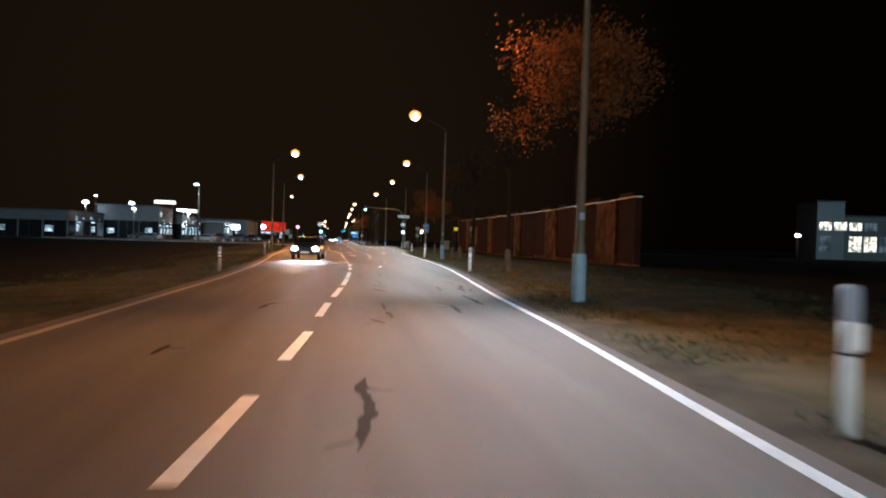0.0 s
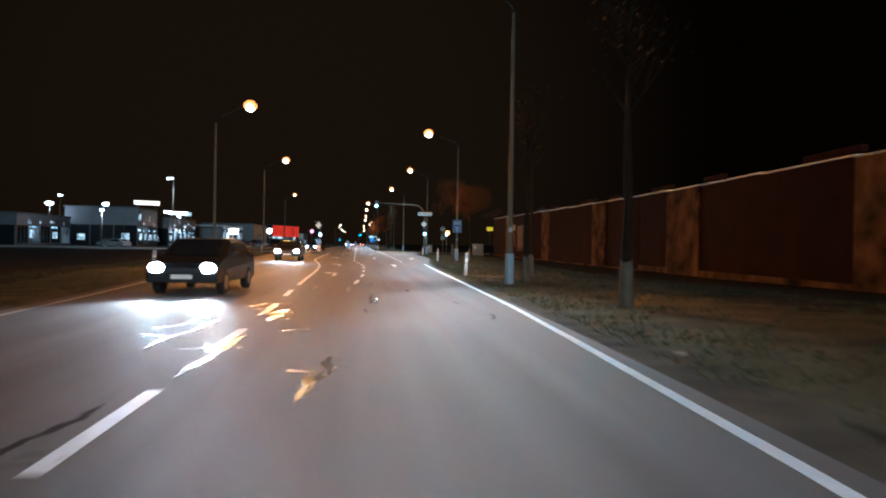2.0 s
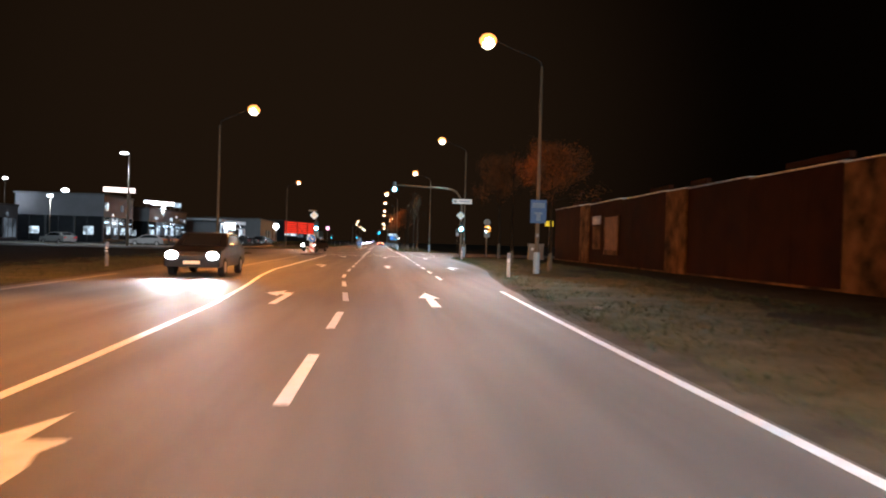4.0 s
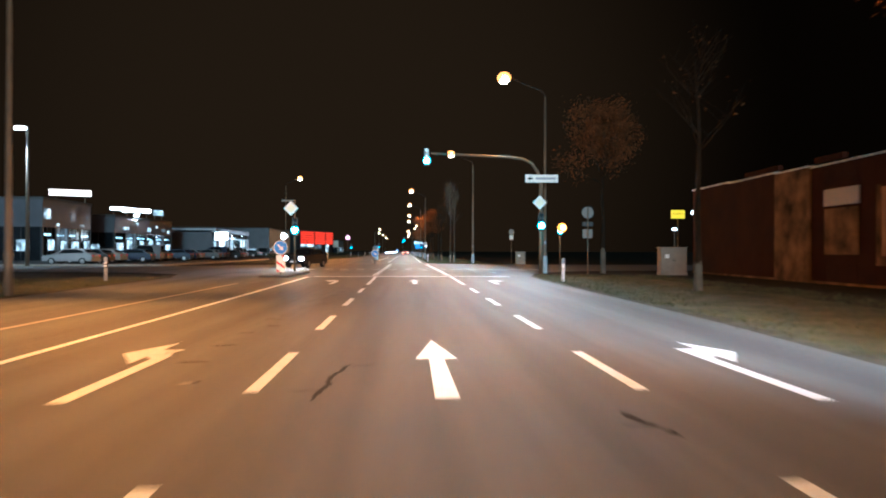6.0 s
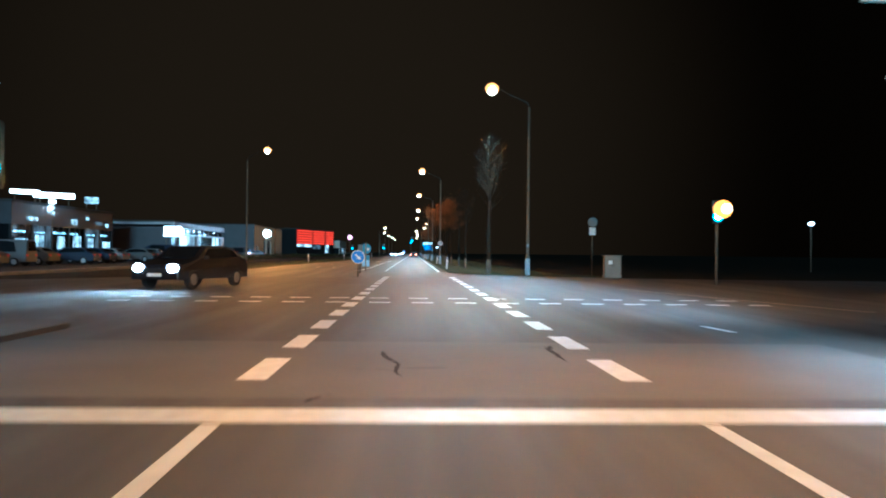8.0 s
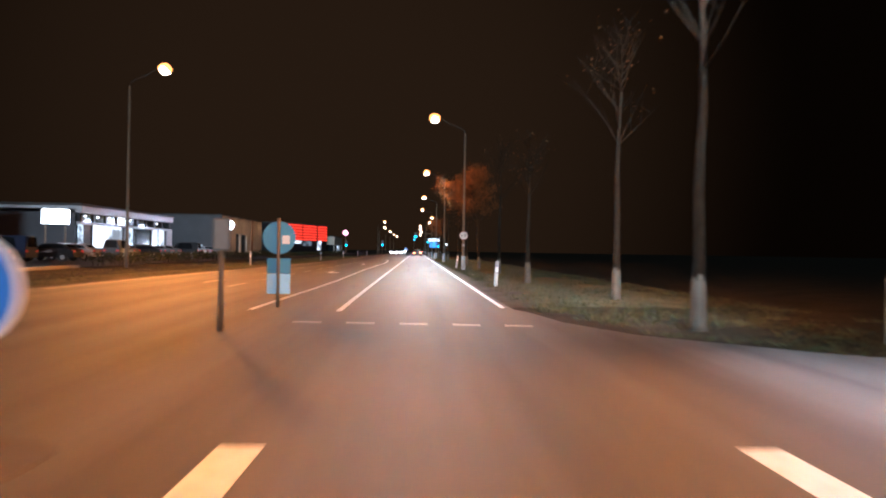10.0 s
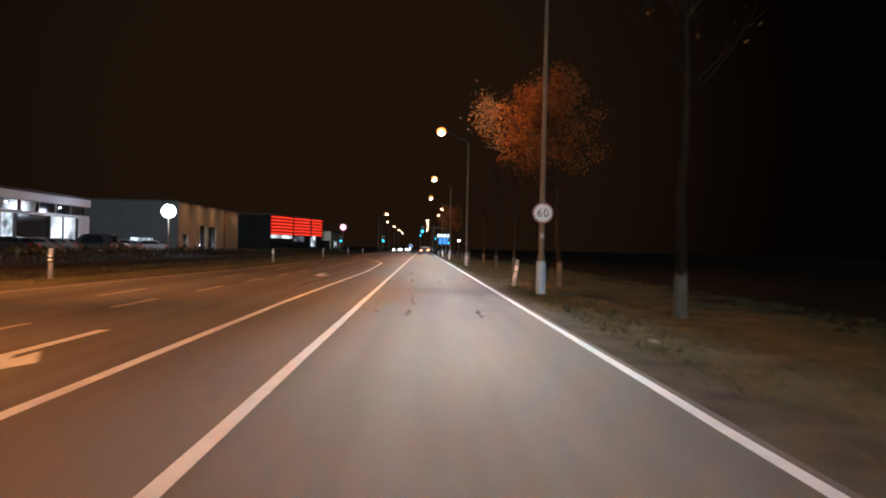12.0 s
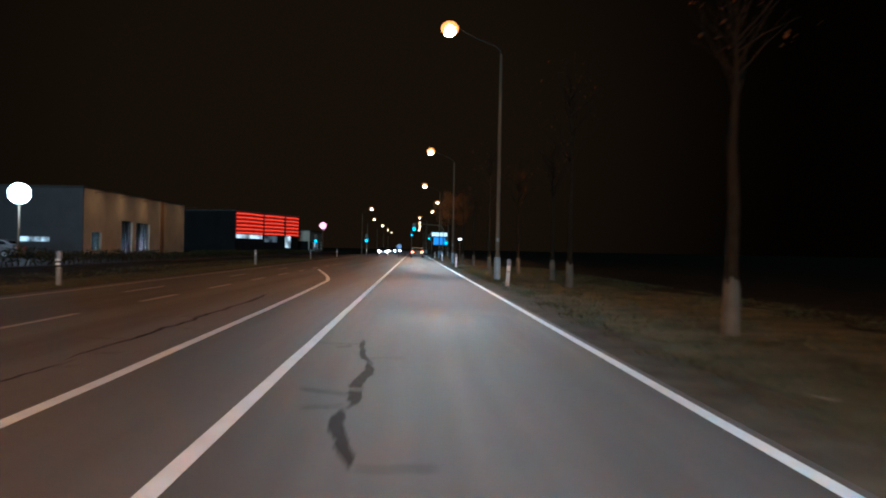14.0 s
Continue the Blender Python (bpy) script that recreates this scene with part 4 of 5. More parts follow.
cabinet(9.8, 36.7, 0.95, 0.45, 1.22, "pale utility cabinet on the verge by the junction")

ob = thing("yellow_sign", "lit yellow rectangular sign on a thin post", "sign", "", 16.2, 10.6)
sign_pole(ob, 3.6)
bm = bmesh.new()
box(bm, -0.45, -0.1, 3.5, 0.45, 0.02, 4.05, 0.02)
panel = part("panel", bm, YELLOW_GLOW, ob, "glowing yellow panel")
bm = bmesh.new()
box(bm, -0.34, -0.106, 3.78, 0.34, -0.098, 3.81)
part("bar", bm, BLACK, panel, "thin dark bar")


def white_lamp(x, y, z, r=0.22, label="bright white lamp on a thin pole", watts=1100):
    ob = thing("yard_lamp", label, "lamp", "white yard lamps", x, y)
    sign_pole(ob, z - r, 0.05)
    bm = bmesh.new()
    bmesh.ops.create_uvsphere(bm, u_segments=14, v_segments=8, radius=r, matrix=Matrix.Translation((0, 0, z)) @ Matrix.Diagonal((1.3, 0.8, 0.7, 1)))
    part("lamp_head", bm, WHITE_GLOW, ob, "glowing white lamp head", smooth=True)
    if watts:
        data = bpy.data.lights.new("yard_light", "POINT")
        data.energy, data.color, data.shadow_soft_size = watts, (0.85, 0.92, 1.0), 0.3
        new("yard_light", data).location = (x, y, z - r - 0.25)


white_lamp(17.6, 11.0, 3.9, 0.24, watts=160)
white_lamp(33.9, 59.0, 4.3, 0.22, watts=0)
white_lamp(4.9, 206.0, 3.0, 0.2, watts=0)
white_lamp(-61.4, 51.4, 8.0, 0.55)
white_lamp(-53.0, 57.0, 8.3, 0.5)
white_lamp(-58.5, 49.0, 9.4, 0.3, watts=0)
white_lamp(-45.5, 85.0, 7.0, 0.35)
white_lamp(-48.0, 40.0, 6.5, 0.3)

# lamp of the car park with two slanted heads
ob = thing("car_park_lamp", "tall grey car park lamp with one white head", "lamp", "", -31.6, 22.5)
bm = bmesh.new()
tube(bm, [(0, 0, -0.2), (0, 0, 11.0)], [0.16, 0.09], 12)
part("pole", bm, STEEL, ob, smooth=True)
bm = bmesh.new()
box(bm, -1.0, -0.2, 10.82, -0.12, 0.2, 11.05, 0.05)
part("head", bm, WHITE_GLOW, ob, "glowing white head")
data = bpy.data.lights.new("car_park_light", "SPOT")
data.energy, data.color, data.spot_size, data.spot_blend = 3500, (0.9, 0.95, 1.0), radians(150), 0.5
new("car_park_light", data).matrix_world = look((-33, 22.5, 10.6), (-36, 26, 0))

# globe sign
ob = thing("globe_sign", "large glowing white round sign on a post", "illuminated sign", "", -31.6, 145.2)
sign_pole(ob, 4.2, 0.09)
bm = bmesh.new()
disc(bm, 0, -0.2, 4.85, 0.76, 0.4, 36)
part("disc", bm, GLOBE_GLOW, ob, "glowing white disc")
data = bpy.data.lights.new("globe_light", "POINT")
data.energy, data.color, data.shadow_soft_size = 700, (0.75, 0.86, 1.0), 0.8
new("globe_light", data).location = (-31.6, 144.3, 4.85)

# ---- long low building along the road ----
def wall_run(name, a, b, h0, h1, pillars, half, label, thick=0.35, plinth=0.07):
    """A clad wall from a to b with wide rendered pillars at the given lengths; its top climbs in steps from h0 to h1."""
    a, b = Vector((*a, 0)), Vector((*b, 0))
    length, turn = (b - a).length, math.degrees(math.atan2(b.y - a.y, b.x - a.x))
    base = bank(a.x, a.y) - 0.25
    ob = thing(name, label, "building wall", "", a.x, a.y, base, turn)
    ob["kind"] = "structure"
    rnd = random.Random(len(pillars))
    tall = lambda u: h0 + (h1 - h0) * u / length - base
    cuts = [0.0]
    for c in pillars:
        cuts += [c - half, c + half]
    cuts.append(length)
    for u0, u1 in zip(cuts[::2], cuts[1::2]):
        for k in range(2):  # two steps of the top between pillars
            s0, s1 = u0 + (u1 - u0) * k / 2, u0 + (u1 - u0) * (k + 1) / 2
            h = tall(s0) + 0.10
            n = max(2, int((s1 - s0) / 1.15))
            bm = bmesh.new()
            for i in range(n):
                q0, q1 = s0 + (s1 - s0) * i / n, s0 + (s1 - s0) * (i + 1) / n
                box(bm, q0 + 0.005, -0.12, plinth + 0.25, q1 - 0.005, rnd.uniform(-0.006, 0.006), h)
            part("cladding", bm, BRICK, ob, "dark red-brown cladding panels")
            bm = bmesh.new()
            box(bm, s0, -thick, plinth + 0.2, s1, -0.125, h - 0.03)
            part("backing", bm, BRICK, ob)
            bm = bmesh.new()
            box(bm, s0 + 0.002, -thick - 0.05, h + 0.002, s1 - 0.002, 0.07, h + 0.075, 0.012)
            part("coping", bm, COPING, ob, "thin pale metal coping")
            bm = bmesh.new()
            box(bm, s0, -thick, 0, s1, 0.05, plinth + 0.245, 0.02)
            part("plinth", bm, PILLAR, ob, "stained pale plinth")
    for k, c in enumerate(pillars):
        h = tall(c)
        bm = bmesh.new()
        box(bm, c - half + 0.003, -thick, 0, c + half - 0.003, 0.10, h + 0.05, 0.03)
        part("pillar", bm, PILLAR, ob, "wide pale rendered pillar with dark stains")
        for e0, e1 in ((c - half - 2.2, c - half - 0.02), (c + half + 0.02, c + half + rnd.uniform(2.6, 4.5))):
            bm = bmesh.new()
            box(bm, e0, -thick, tall(e1) + 0.20, e1, -0.10, tall(e1) + 0.45, 0.02)
            part("parapet", bm, BRICK, ob, "raised dark parapet")
        bm = bmesh.new()
        box(bm, c - half - 0.01, -thick - 0.02, h + 0.055, c + half + 0.01, 0.13, h + 0.12, 0.012)
        part("pillar_cap", bm, COPING, ob, "thin pale metal cap")
    return ob


wall_run("wall_south", (12.0, -82.8), (14.19, -52.8), 4.15, 4.4, (5.8, 22.8), 2.25, "long low wall of dark red cladding between pale pillars")
wall_run("wall_north", (14.2, -52.6), (16.4, 8.5), 4.4, 5.1, (8.3, 26.3, 48.2), 1.65, "long low building wall of dark red cladding with pale pillars")

ob = thing("wall_notice", "pale notice board over a grey panel on the wall", "notice board", "", 15.77, -8.5, turn=88)
bm = bmesh.new()
box(bm, -1.3, 0.0, 3.2, 1.3, 0.06, 3.9, 0.01)
part("panel", bm, SIGN_GREY, ob, "pale panel")
bm = bmesh.new()
box(bm, -1.2, 0.0, 1.2, 1.25, 0.05, 3.1, 0.01)
part("lower_panel", bm, PILLAR, ob, "stained lower panel")
ob = thing("wall_shutter", "brown boarded shutter in a pale frame on the wall", "shutter", "", 15.62, -12.9, turn=88)
for k in range(10):
    bm = bmesh.new()
    box(bm, -1.75 + 0.35 * k, 0.0, 1.15, -1.42 + 0.35 * k, 0.06 + 0.008 * (k % 2), 3.7, 0.006)
    part("board", bm, BOARDS, ob)
for n, q in (("frame_side", (-1.95, 0.8, -1.77, 3.8)), ("frame_side", (1.77, 0.8, 1.95, 3.8)), ("sill", (-1.765, 0.8, 1.765, 1.13))):
    bm = bmesh.new()
    box(bm, q[0], 0.0, q[1], q[2], 0.10, q[3], 0.01)
    part(n, bm, PILLAR, ob, "pale frame")


# ---- trees ----
def branch_points(rnd, start, way, length, bends=4, wander=0.25):
    pts, p, w = [Vector(start)], Vector(start), Vector(way).normalized()
    for _ in range(bends):
        w = (w + Vector((rnd.uniform(-1, 1), rnd.uniform(-1, 1), rnd.uniform(-0.4, 0.7))) * wander).normalized()
        p = p + w * length / bends
        pts.append(p.copy())
    return pts


def tree(x, y, seed, height=7.0, crown_low=3.2, spread=2.0, leaves=1900, lift=(0.8, 1.7), tilt=0.0, label="young roadside tree with rusty autumn leaves"):
    rnd = random.Random(seed)
    ob = thing("tree", label, "tree", "roadside trees", x, y)
    bm = bmesh.new()
    top = height * 0.86
    stem = [Vector((0.3 * tilt * (k / 6) ** 2 + rnd.uniform(-0.018, 0.018) * k, rnd.uniform(-0.018, 0.018) * k, -0.15 + (top + 0.15) * k / 6)) for k in range(7)]
    tube(bm, stem, [0.15, 0.105, 0.09, 0.07, 0.045, 0.025, 0.01], 10)
    tips = []
    for k in range(22):
        u = rnd.uniform(0.0, 1.0)
        z = crown_low - 0.4 + (top - crown_low) * u
        i = min(5, int((z + 0.15) / (top + 0.15) * 6))
        base = stem[i].lerp(stem[i + 1], (z - stem[i].z) / (stem[i + 1].z - stem[i].z))
        a = 2.4 * k + rnd.uniform(-0.4, 0.4)
        ln = spread * (1.0 - 0.55 * u) * rnd.uniform(0.75, 1.1)
        pts = branch_points(rnd, base, (math.cos(a) + 0.28 * tilt, math.sin(a), rnd.uniform(*lift)), ln * (1.0 - 0.12 * tilt * (math.cos(a) < 0)))
        tube(bm, pts, [0.026, 0.019, 0.013, 0.008, 0.003], 5)
        tips += [pts[2], pts[3], pts[4]]
        for _ in range(3):
            j = rnd.choice((1, 2, 3))
            q = branch_points(rnd, pts[j], (rnd.uniform(-1, 1), rnd.uniform(-1, 1), rnd.uniform(0.4, 1.5)), ln * 0.5, 3)
            tube(bm, q, [0.009, 0.007, 0.005, 0.002], 4)
            tips += [q[2], q[3]]
    part("trunk", bm, BARK, ob, "thin grey-brown trunk with bare limbs", smooth=True)
    # paler foot: headlight on the trunk put into the colour
    bm = bmesh.new()
    lathe(bm, [(0.175, -0.05), (0.15, 0.1), (0.138, 0.5), (0.128, 0.85), (0.108, 0.95)], 14)
    for v in bm.verts:
        if v.co.z > 0.8:
            v.co.z += rnd.uniform(-0.09, 0.09)
    part("trunk_base", bm, HEADLIT_BARK, ob, "foot of the trunk, coloured paler as if headlit", smooth=True)
    if leaves:
        tips = [p for p in tips if rnd.random() < 0.8]
        verts, faces = [], []
        for _ in range(leaves):
            c = rnd.choice(tips) + Vector((rnd.gauss(0, 0.24), rnd.gauss(0, 0.24), rnd.gauss(-0.04, 0.2)))
            a, b = Vector((rnd.gauss(0, 1), rnd.gauss(0, 1), rnd.gauss(-0.5, 0.8))).normalized(), Vector((rnd.gauss(0, 1), rnd.gauss(0, 1), rnd.gauss(0, 1)))
            b = a.cross(b).normalized()
            ln, w = rnd.uniform(0.06, 0.12), rnd.uniform(0.016, 0.031)
            i = len(verts)
            verts += [c, c + a * ln * 0.55 + b * w, c + a * ln * 1.1, c + a * ln * 0.55 - b * w]
            faces += [(i, i + 1, i + 2), (i, i + 2, i + 3)]
        me = bpy.data.meshes.new("crown")
        me.from_pydata(verts, [], faces)
        me.materials.append(LEAF)
        crown = new("crown", me)
        crown.parent = ob
        tagged(crown, "sparse crown of small rusty leaves")
    return ob


full = tree(1.25, -104.8, 3, 7.4, 3.8, 3.0, 11000, (0.2, 0.9))
second = tree(3.0, 88.0, 8, 8.5, 3.7, 3.5, 15000, (0.1, 0.9), -2.5)
third = tree(2.0, -93.4, 14, 7.6, 4.0, 1.9, 70, label= "young roadside tree that has lost most of its leaves")
bare = tree(3.0, 41.2, 21, 9.4, 4.9, 2.7, 60, label= "bare roadside tree with thin upright twigs")
for src, x, y, turn in ((third, 2.65, -81.7, 70), (third, 3.3, -69.8, 200), (bare, 4.7, -64.6, 140), (full, 7.5, -27.6, 100), (bare, 7.9, -13.4, 30), 
                        (bare, 4.0, 50.3, 120), (third, 2.95, 61.2, 260), (bare, 3.2, 75.0, 35), (third, 2.95, 101.6, 140), (bare, 3.45, 116.8, 300), (third, 4.2, 124.2, 20), (third, 3.75, 132.5, 75),
                        (bare, 2.7, 139, 80), (third, 2.7, 152, 210), (bare, 2.7, 166, 10), (second, 2.7, 180, 50), (third, 2.7, 196, 120)):
    copy_thing(src, pose(x, y, bank(x, y), 0, 0, turn))
copy_thing(full, pose(10.2, 6.9, 0, 0, 0, 15) @ Matrix.Diagonal((1.15, 1.15, 1.5, 1)))


# ---- vehicles ----
def car(x, y, turn, paint, label, headlights=False, taillights=False, van=False):
    ob = thing("car", label, "car", "cars", x, y, bank(x, y) + (0.016 if x > -15 else 0.0), turn)
    half, ln = 0.88, 4.4
    roof = 1.95 if van else 1.46
    prof = [(-2.2, 0.32), (-2.2, 0.75), (-2.05, 0.98), (-1.75, 1.02), (-1.35, roof - 0.08), (-0.6, roof), (0.35, roof - 0.03), (1.05, 0.98), (2.0, 0.82), (2.2, 0.6), (2.2, 0.32)]
    if van:
        prof = [(-2.2, 0.32), (-2.2, 1.0), (-2.15, roof - 0.1), (-1.9, roof), (0.2, roof), (0.7, roof - 0.1), (1.35, 1.08), (2.1, 0.92), (2.2, 0.6), (2.2, 0.32)]
    bm = bmesh.new()
    cols = []
    for s, inset in ((-1, 0.0), (-0.93, 0.0), (0.93, 0.0), (1, 0.0)):
        ring = []
        for px, pz in prof:
            narrow = 1 - 0.16 * max(0, pz - 0.95) / 0.5
            shrink = 0.985 if abs(s) == 1 else 1.0
            ring.append(bm.verts.new((half * s * narrow, px * shrink, 0.32 + (pz - 0.32) * (0.985 if abs(s) == 1 else 1.0))))
        cols.append(ring)
    for a, b in zip(cols, cols[1:]):
        for i in range(len(prof)):
            j = (i + 1) % len(prof)
            bm.faces.new((a[i], a[j], b[j], b[i]))
    bm.faces.new(cols[0]), bm.faces.new(cols[-1][::-1])
    bmesh.ops.bevel(bm, geom=[e for e in bm.edges if e.calc_length() > 0.3], offset=0.03, segments=2, affect="EDGES")
    part("body", bm, paint, ob, smooth=False)
    for name, pts in (("windscreen", [(-0.62, 1.00, 1.015), (0.62, 1.00, 1.015), (0.56, 0.42, roof - 0.075), (-0.56, 0.42, roof - 0.075)]),
                      ("rear_window", [(-0.60, -1.70 if not van else -2.205, 1.10), (0.60, -1.70 if not van else -2.205, 1.10), (0.54, -1.39 if not van else -2.185, roof - 0.15), (-0.54, -1.39 if not van else -2.185, roof - 0.15)])):
        bm = bmesh.new()
        up = Vector((0, 0.025 if name == "windscreen" else -0.03, 0.028))
        a = [bm.verts.new(Vector(p) + up) for p in pts]
        b = [bm.verts.new(Vector(p) + up * 0.3) for p in pts]
        bm.faces.new(a), bm.faces.new(b[::-1])
        for i in range(4):
            bm.faces.new((a[i], a[(i + 1) % 4], b[(i + 1) % 4], b[i]))
        part(name, bm, GLASS_DARK, ob)
    for s in (-1, 1):
        bm = bmesh.new()
        pts = [(0.80, 1.0), (0.33, roof - 0.12), (-0.62, roof - 0.09), (-1.22, roof - 0.17), (-1.5, 1.06)]
        a = [bm.verts.new((s * (half * (1 - 0.16 * max(0, pz - 0.95) / 0.5) + 0.006), px, pz)) for px, pz in pts]
        b = [bm.verts.new((v.co.x - s * 0.012, v.co.y, v.co.z)) for v in a]
        bm.faces.new(a), bm.faces.new(b[::-1])
        for i in range(len(a)):
            j = (i + 1) % len(a)
            bm.faces.new((a[i], a[j], b[j], b[i]))
        part("side_window", bm, GLASS_DARK, ob)
        bm = bmesh.new()
        box(bm, s * (half + 0.10) - 0.08, 0.72, 0.98, s * (half + 0.10) + 0.08, 0.82, 1.10, 0.02)
        part("mirror", bm, paint, ob)
        for wy in (-1.35, 1.35):
            bm = bmesh.new()
            tube(bm, [(s * 0.70, wy, 0.32), (s * 0.72, wy, 0.32), (s * 0.88, wy, 0.32), (s * 0.90, wy, 0.32)], [0.29, 0.32, 0.32, 0.29], 20)
            tyre = part("wheel", bm, TYRE, ob)
            bm = bmesh.new()
            tube(bm, [(s * 0.885, wy, 0.32), (s * 0.905, wy, 0.32)], [0.21, 0.19], 14)
            part("rim", bm, ALLOY, tyre)
        bm = bmesh.new()
        bmesh.ops.create_uvsphere(bm, u_segments=16, v_segments=10, radius=1.0, matrix=Matrix.Translation((s * 0.64, 2.15, 0.69)) @ Matrix.Diagonal((0.20, 0.10, 0.145, 1)))
        part("headlight", bm, HEAD_GLOW if headlights else ALLOY, ob, "glowing white headlight" if headlights else "")
        bm = bmesh.new()
        box(bm, s * 0.66 - 0.16, -2.225, 0.72, s * 0.66 + 0.16, -2.14, 0.90, 0.03)
        part("tail_light", bm, TAIL_GLOW if taillights else SIGN_RED, ob, "glowing red tail light" if taillights else "")
    bm = bmesh.new()
    box(bm, -0.26, 2.19, 0.42, 0.26, 2.215, 0.53, 0.004)
    part("number_plate", bm, SIGN_WHITE, ob, "plain white number plate")
    bm = bmesh.new()
    box(bm, -0.5, 2.18, 0.58, 0.5 - 0.05, 2.21, 0.70, 0.01)
    part("grille", bm, BLACK, ob)
    if headlights:
        for s in (-0.64, 0.64):
            data = bpy.data.lights.new("headlight_beam", "SPOT")
            data.energy, data.color, data.spot_size, data.spot_blend, data.shadow_soft_size = 1800, (0.95, 0.95, 1.0), radians(70), 0.9, 0.1
            lamp = new("headlight_beam", data)
            m = pose(x, y, bank(x, y) + 0.016, 0, 0, turn)
            lamp.matrix_world = look(m @ Vector((s, 2.26, 0.68)), m @ Vector((s, 20, 0.1)))
    return ob


def paint(name, colour):
    m = mat(name, colour, 0.36, 0.0, vary=0.1, scale=2, bump=0, specular=0.4)
    m.node_tree.nodes["Principled BSDF"].inputs["Coat Weight"].default_value = 0.5
    return m


CAR_BLACK, CAR_SILVER, CAR_WHITE, CAR_BLUE = paint("car_black", (0.009, 0.009, 0.011)), paint("car_silver", (0.12, 0.12, 0.125)), paint("car_white", (0.26, 0.26, 0.27)), paint("car_blue", (0.012, 0.02, 0.05))
car(-6.95, -74.9, 176.0, CAR_BLACK, "dark oncoming car with glaring white headlights", headlights=True)
car(-7.8, -41.0, 180, CAR_BLACK, "dark oncoming car with bright white headlights", headlights=True)
car(-9.5, 20.4, 163, CAR_BLACK, "dark oncoming car with bright headlights at the junction", headlights=True)
car(-1.9, 196.0, 0, CAR_BLACK, "dark car far ahead with red tail lights", taillights=True)
car(-8.0, 225.0, 180, CAR_BLACK, "dark far oncoming car with bright white headlights", headlights=True)
car(-7.0, 300.0, 180, CAR_BLACK, "dark far oncoming car with bright white headlights", headlights=True)
car(-33.6, 107.5, 2, paint("car_grey", (0.04, 0.04, 0.045)), "dark grey van parked in front of the pale showroom", van=True)
rnd = random.Random(5)
for k in range(22):
    y = 30 + 4.9 * k + (14 if k > 13 else 0)
    x = -31.5 - 0.6 * (k % 3) - (3 if k > 13 else 0)
    tone = (CAR_BLACK, CAR_SILVER, CAR_BLACK, CAR_BLUE, CAR_WHITE)[rnd.randrange(5)]
    if not 103 < y < 112:
        car(x, y, 90 + rnd.uniform(-4, 4), tone, "parked car in front of the lit showrooms", van=k % 7 == 4)
for k in range(7):
    car(-41 - 1.2 * k, 26 + 3.1 * k, 60, (CAR_WHITE, CAR_SILVER, CAR_BLACK)[k % 3], "parked car in front of the lit showrooms")

# ---- car park ----
bm = bmesh.new()
box(bm, -95, 24.5, -0.3, -22.0, 330, 0.012)
lone("car_park", bm, mat("dark_asphalt", (0.045, 0.044, 0.043), 0.85, vary=0.35, scale=0.3, fine=60, bump=0.3, specular=0.2), "dark asphalt yard in front of the showrooms", "car park", "structure")
bm = bmesh.new()
box(bm, -60, 24.2, -0.1, -21.9, 24.48, 0.16, 0.03)
lone("kerb", bm, CONCRETE, "pale concrete kerb of the car park", "kerb", "structure")
bm = bmesh.new()
box(bm, -21.98, 24.5, -0.1, -21.7, 72, 0.14, 0.03)
lone("kerb", bm, CONCRETE, "pale concrete kerb of the car park", "kerb", "structure")


def hedge(x, y0, y1, height, seed):
    """A low unclipped hedge: crooked stems under a loose mass of small leaves with gaps."""
    rnd = random.Random(seed)
    ob = thing("hedge", "low dark untrimmed hedge between road and car park", "hedge", "", x, y0, 0.0)
    bm = bmesh.new()
    verts, faces = [], []
    for k in range(int((y1 - y0) / 0.55)):
        u = 0.55 * k + rnd.uniform(-0.15, 0.15)
        tall = height * (0.8 + 0.35 * noise.noise((u * 0.11, seed, 3)) + 0.2 * noise.noise((u * 0.6, seed, 5)))
        tip = Vector((rnd.uniform(-0.3, 0.3), u + rnd.uniform(-0.2, 0.2), 0.8 * tall))
        tube(bm, [(0, u, -0.1), (0.4 * tip.x, u, 0.3 * tall), tip], [0.03, 0.02, 0.008], 5)
        for _ in range(34):
            c = Vector((rnd.gauss(0, 0.32), u + rnd.gauss(0, 0.3), rnd.uniform(0.12, 1.0) ** 0.7 * tall))
            a = Vector((rnd.gauss(0, 1), rnd.gauss(0, 1), rnd.gauss(0, 0.7))).normalized()
            b = a.cross(Vector((rnd.gauss(0, 1), rnd.gauss(0, 1), rnd.gauss(0, 1)))).normalized()
            ln, w, i = rnd.uniform(0.10, 0.2), rnd.uniform(0.04, 0.08), len(verts)
            verts += [c, c + a * ln * 0.5 + b * w, c + a * ln, c + a * ln * 0.5 - b * w]
            faces += [(i, i + 1, i + 2), (i, i + 2, i + 3)]
    tagged(part("stems", bm, BARK, ob), kind="stuff")
    me = bpy.data.meshes.new("leaves")
    me.from_pydata(verts, [], faces)
    me.materials.append(mat("dark_hedge_leaf", (0.045, 0.05, 0.022), 0.7, vary=0.4, scale=2, fine=20, bump=0, island=True, specular=0.2))
    leaves = new("leaves", me)
    leaves.parent = ob


hedge(-22.6, 76, 150, 1.05, 4)
hedge(-22.9, 152, 238, 0.9, 9)


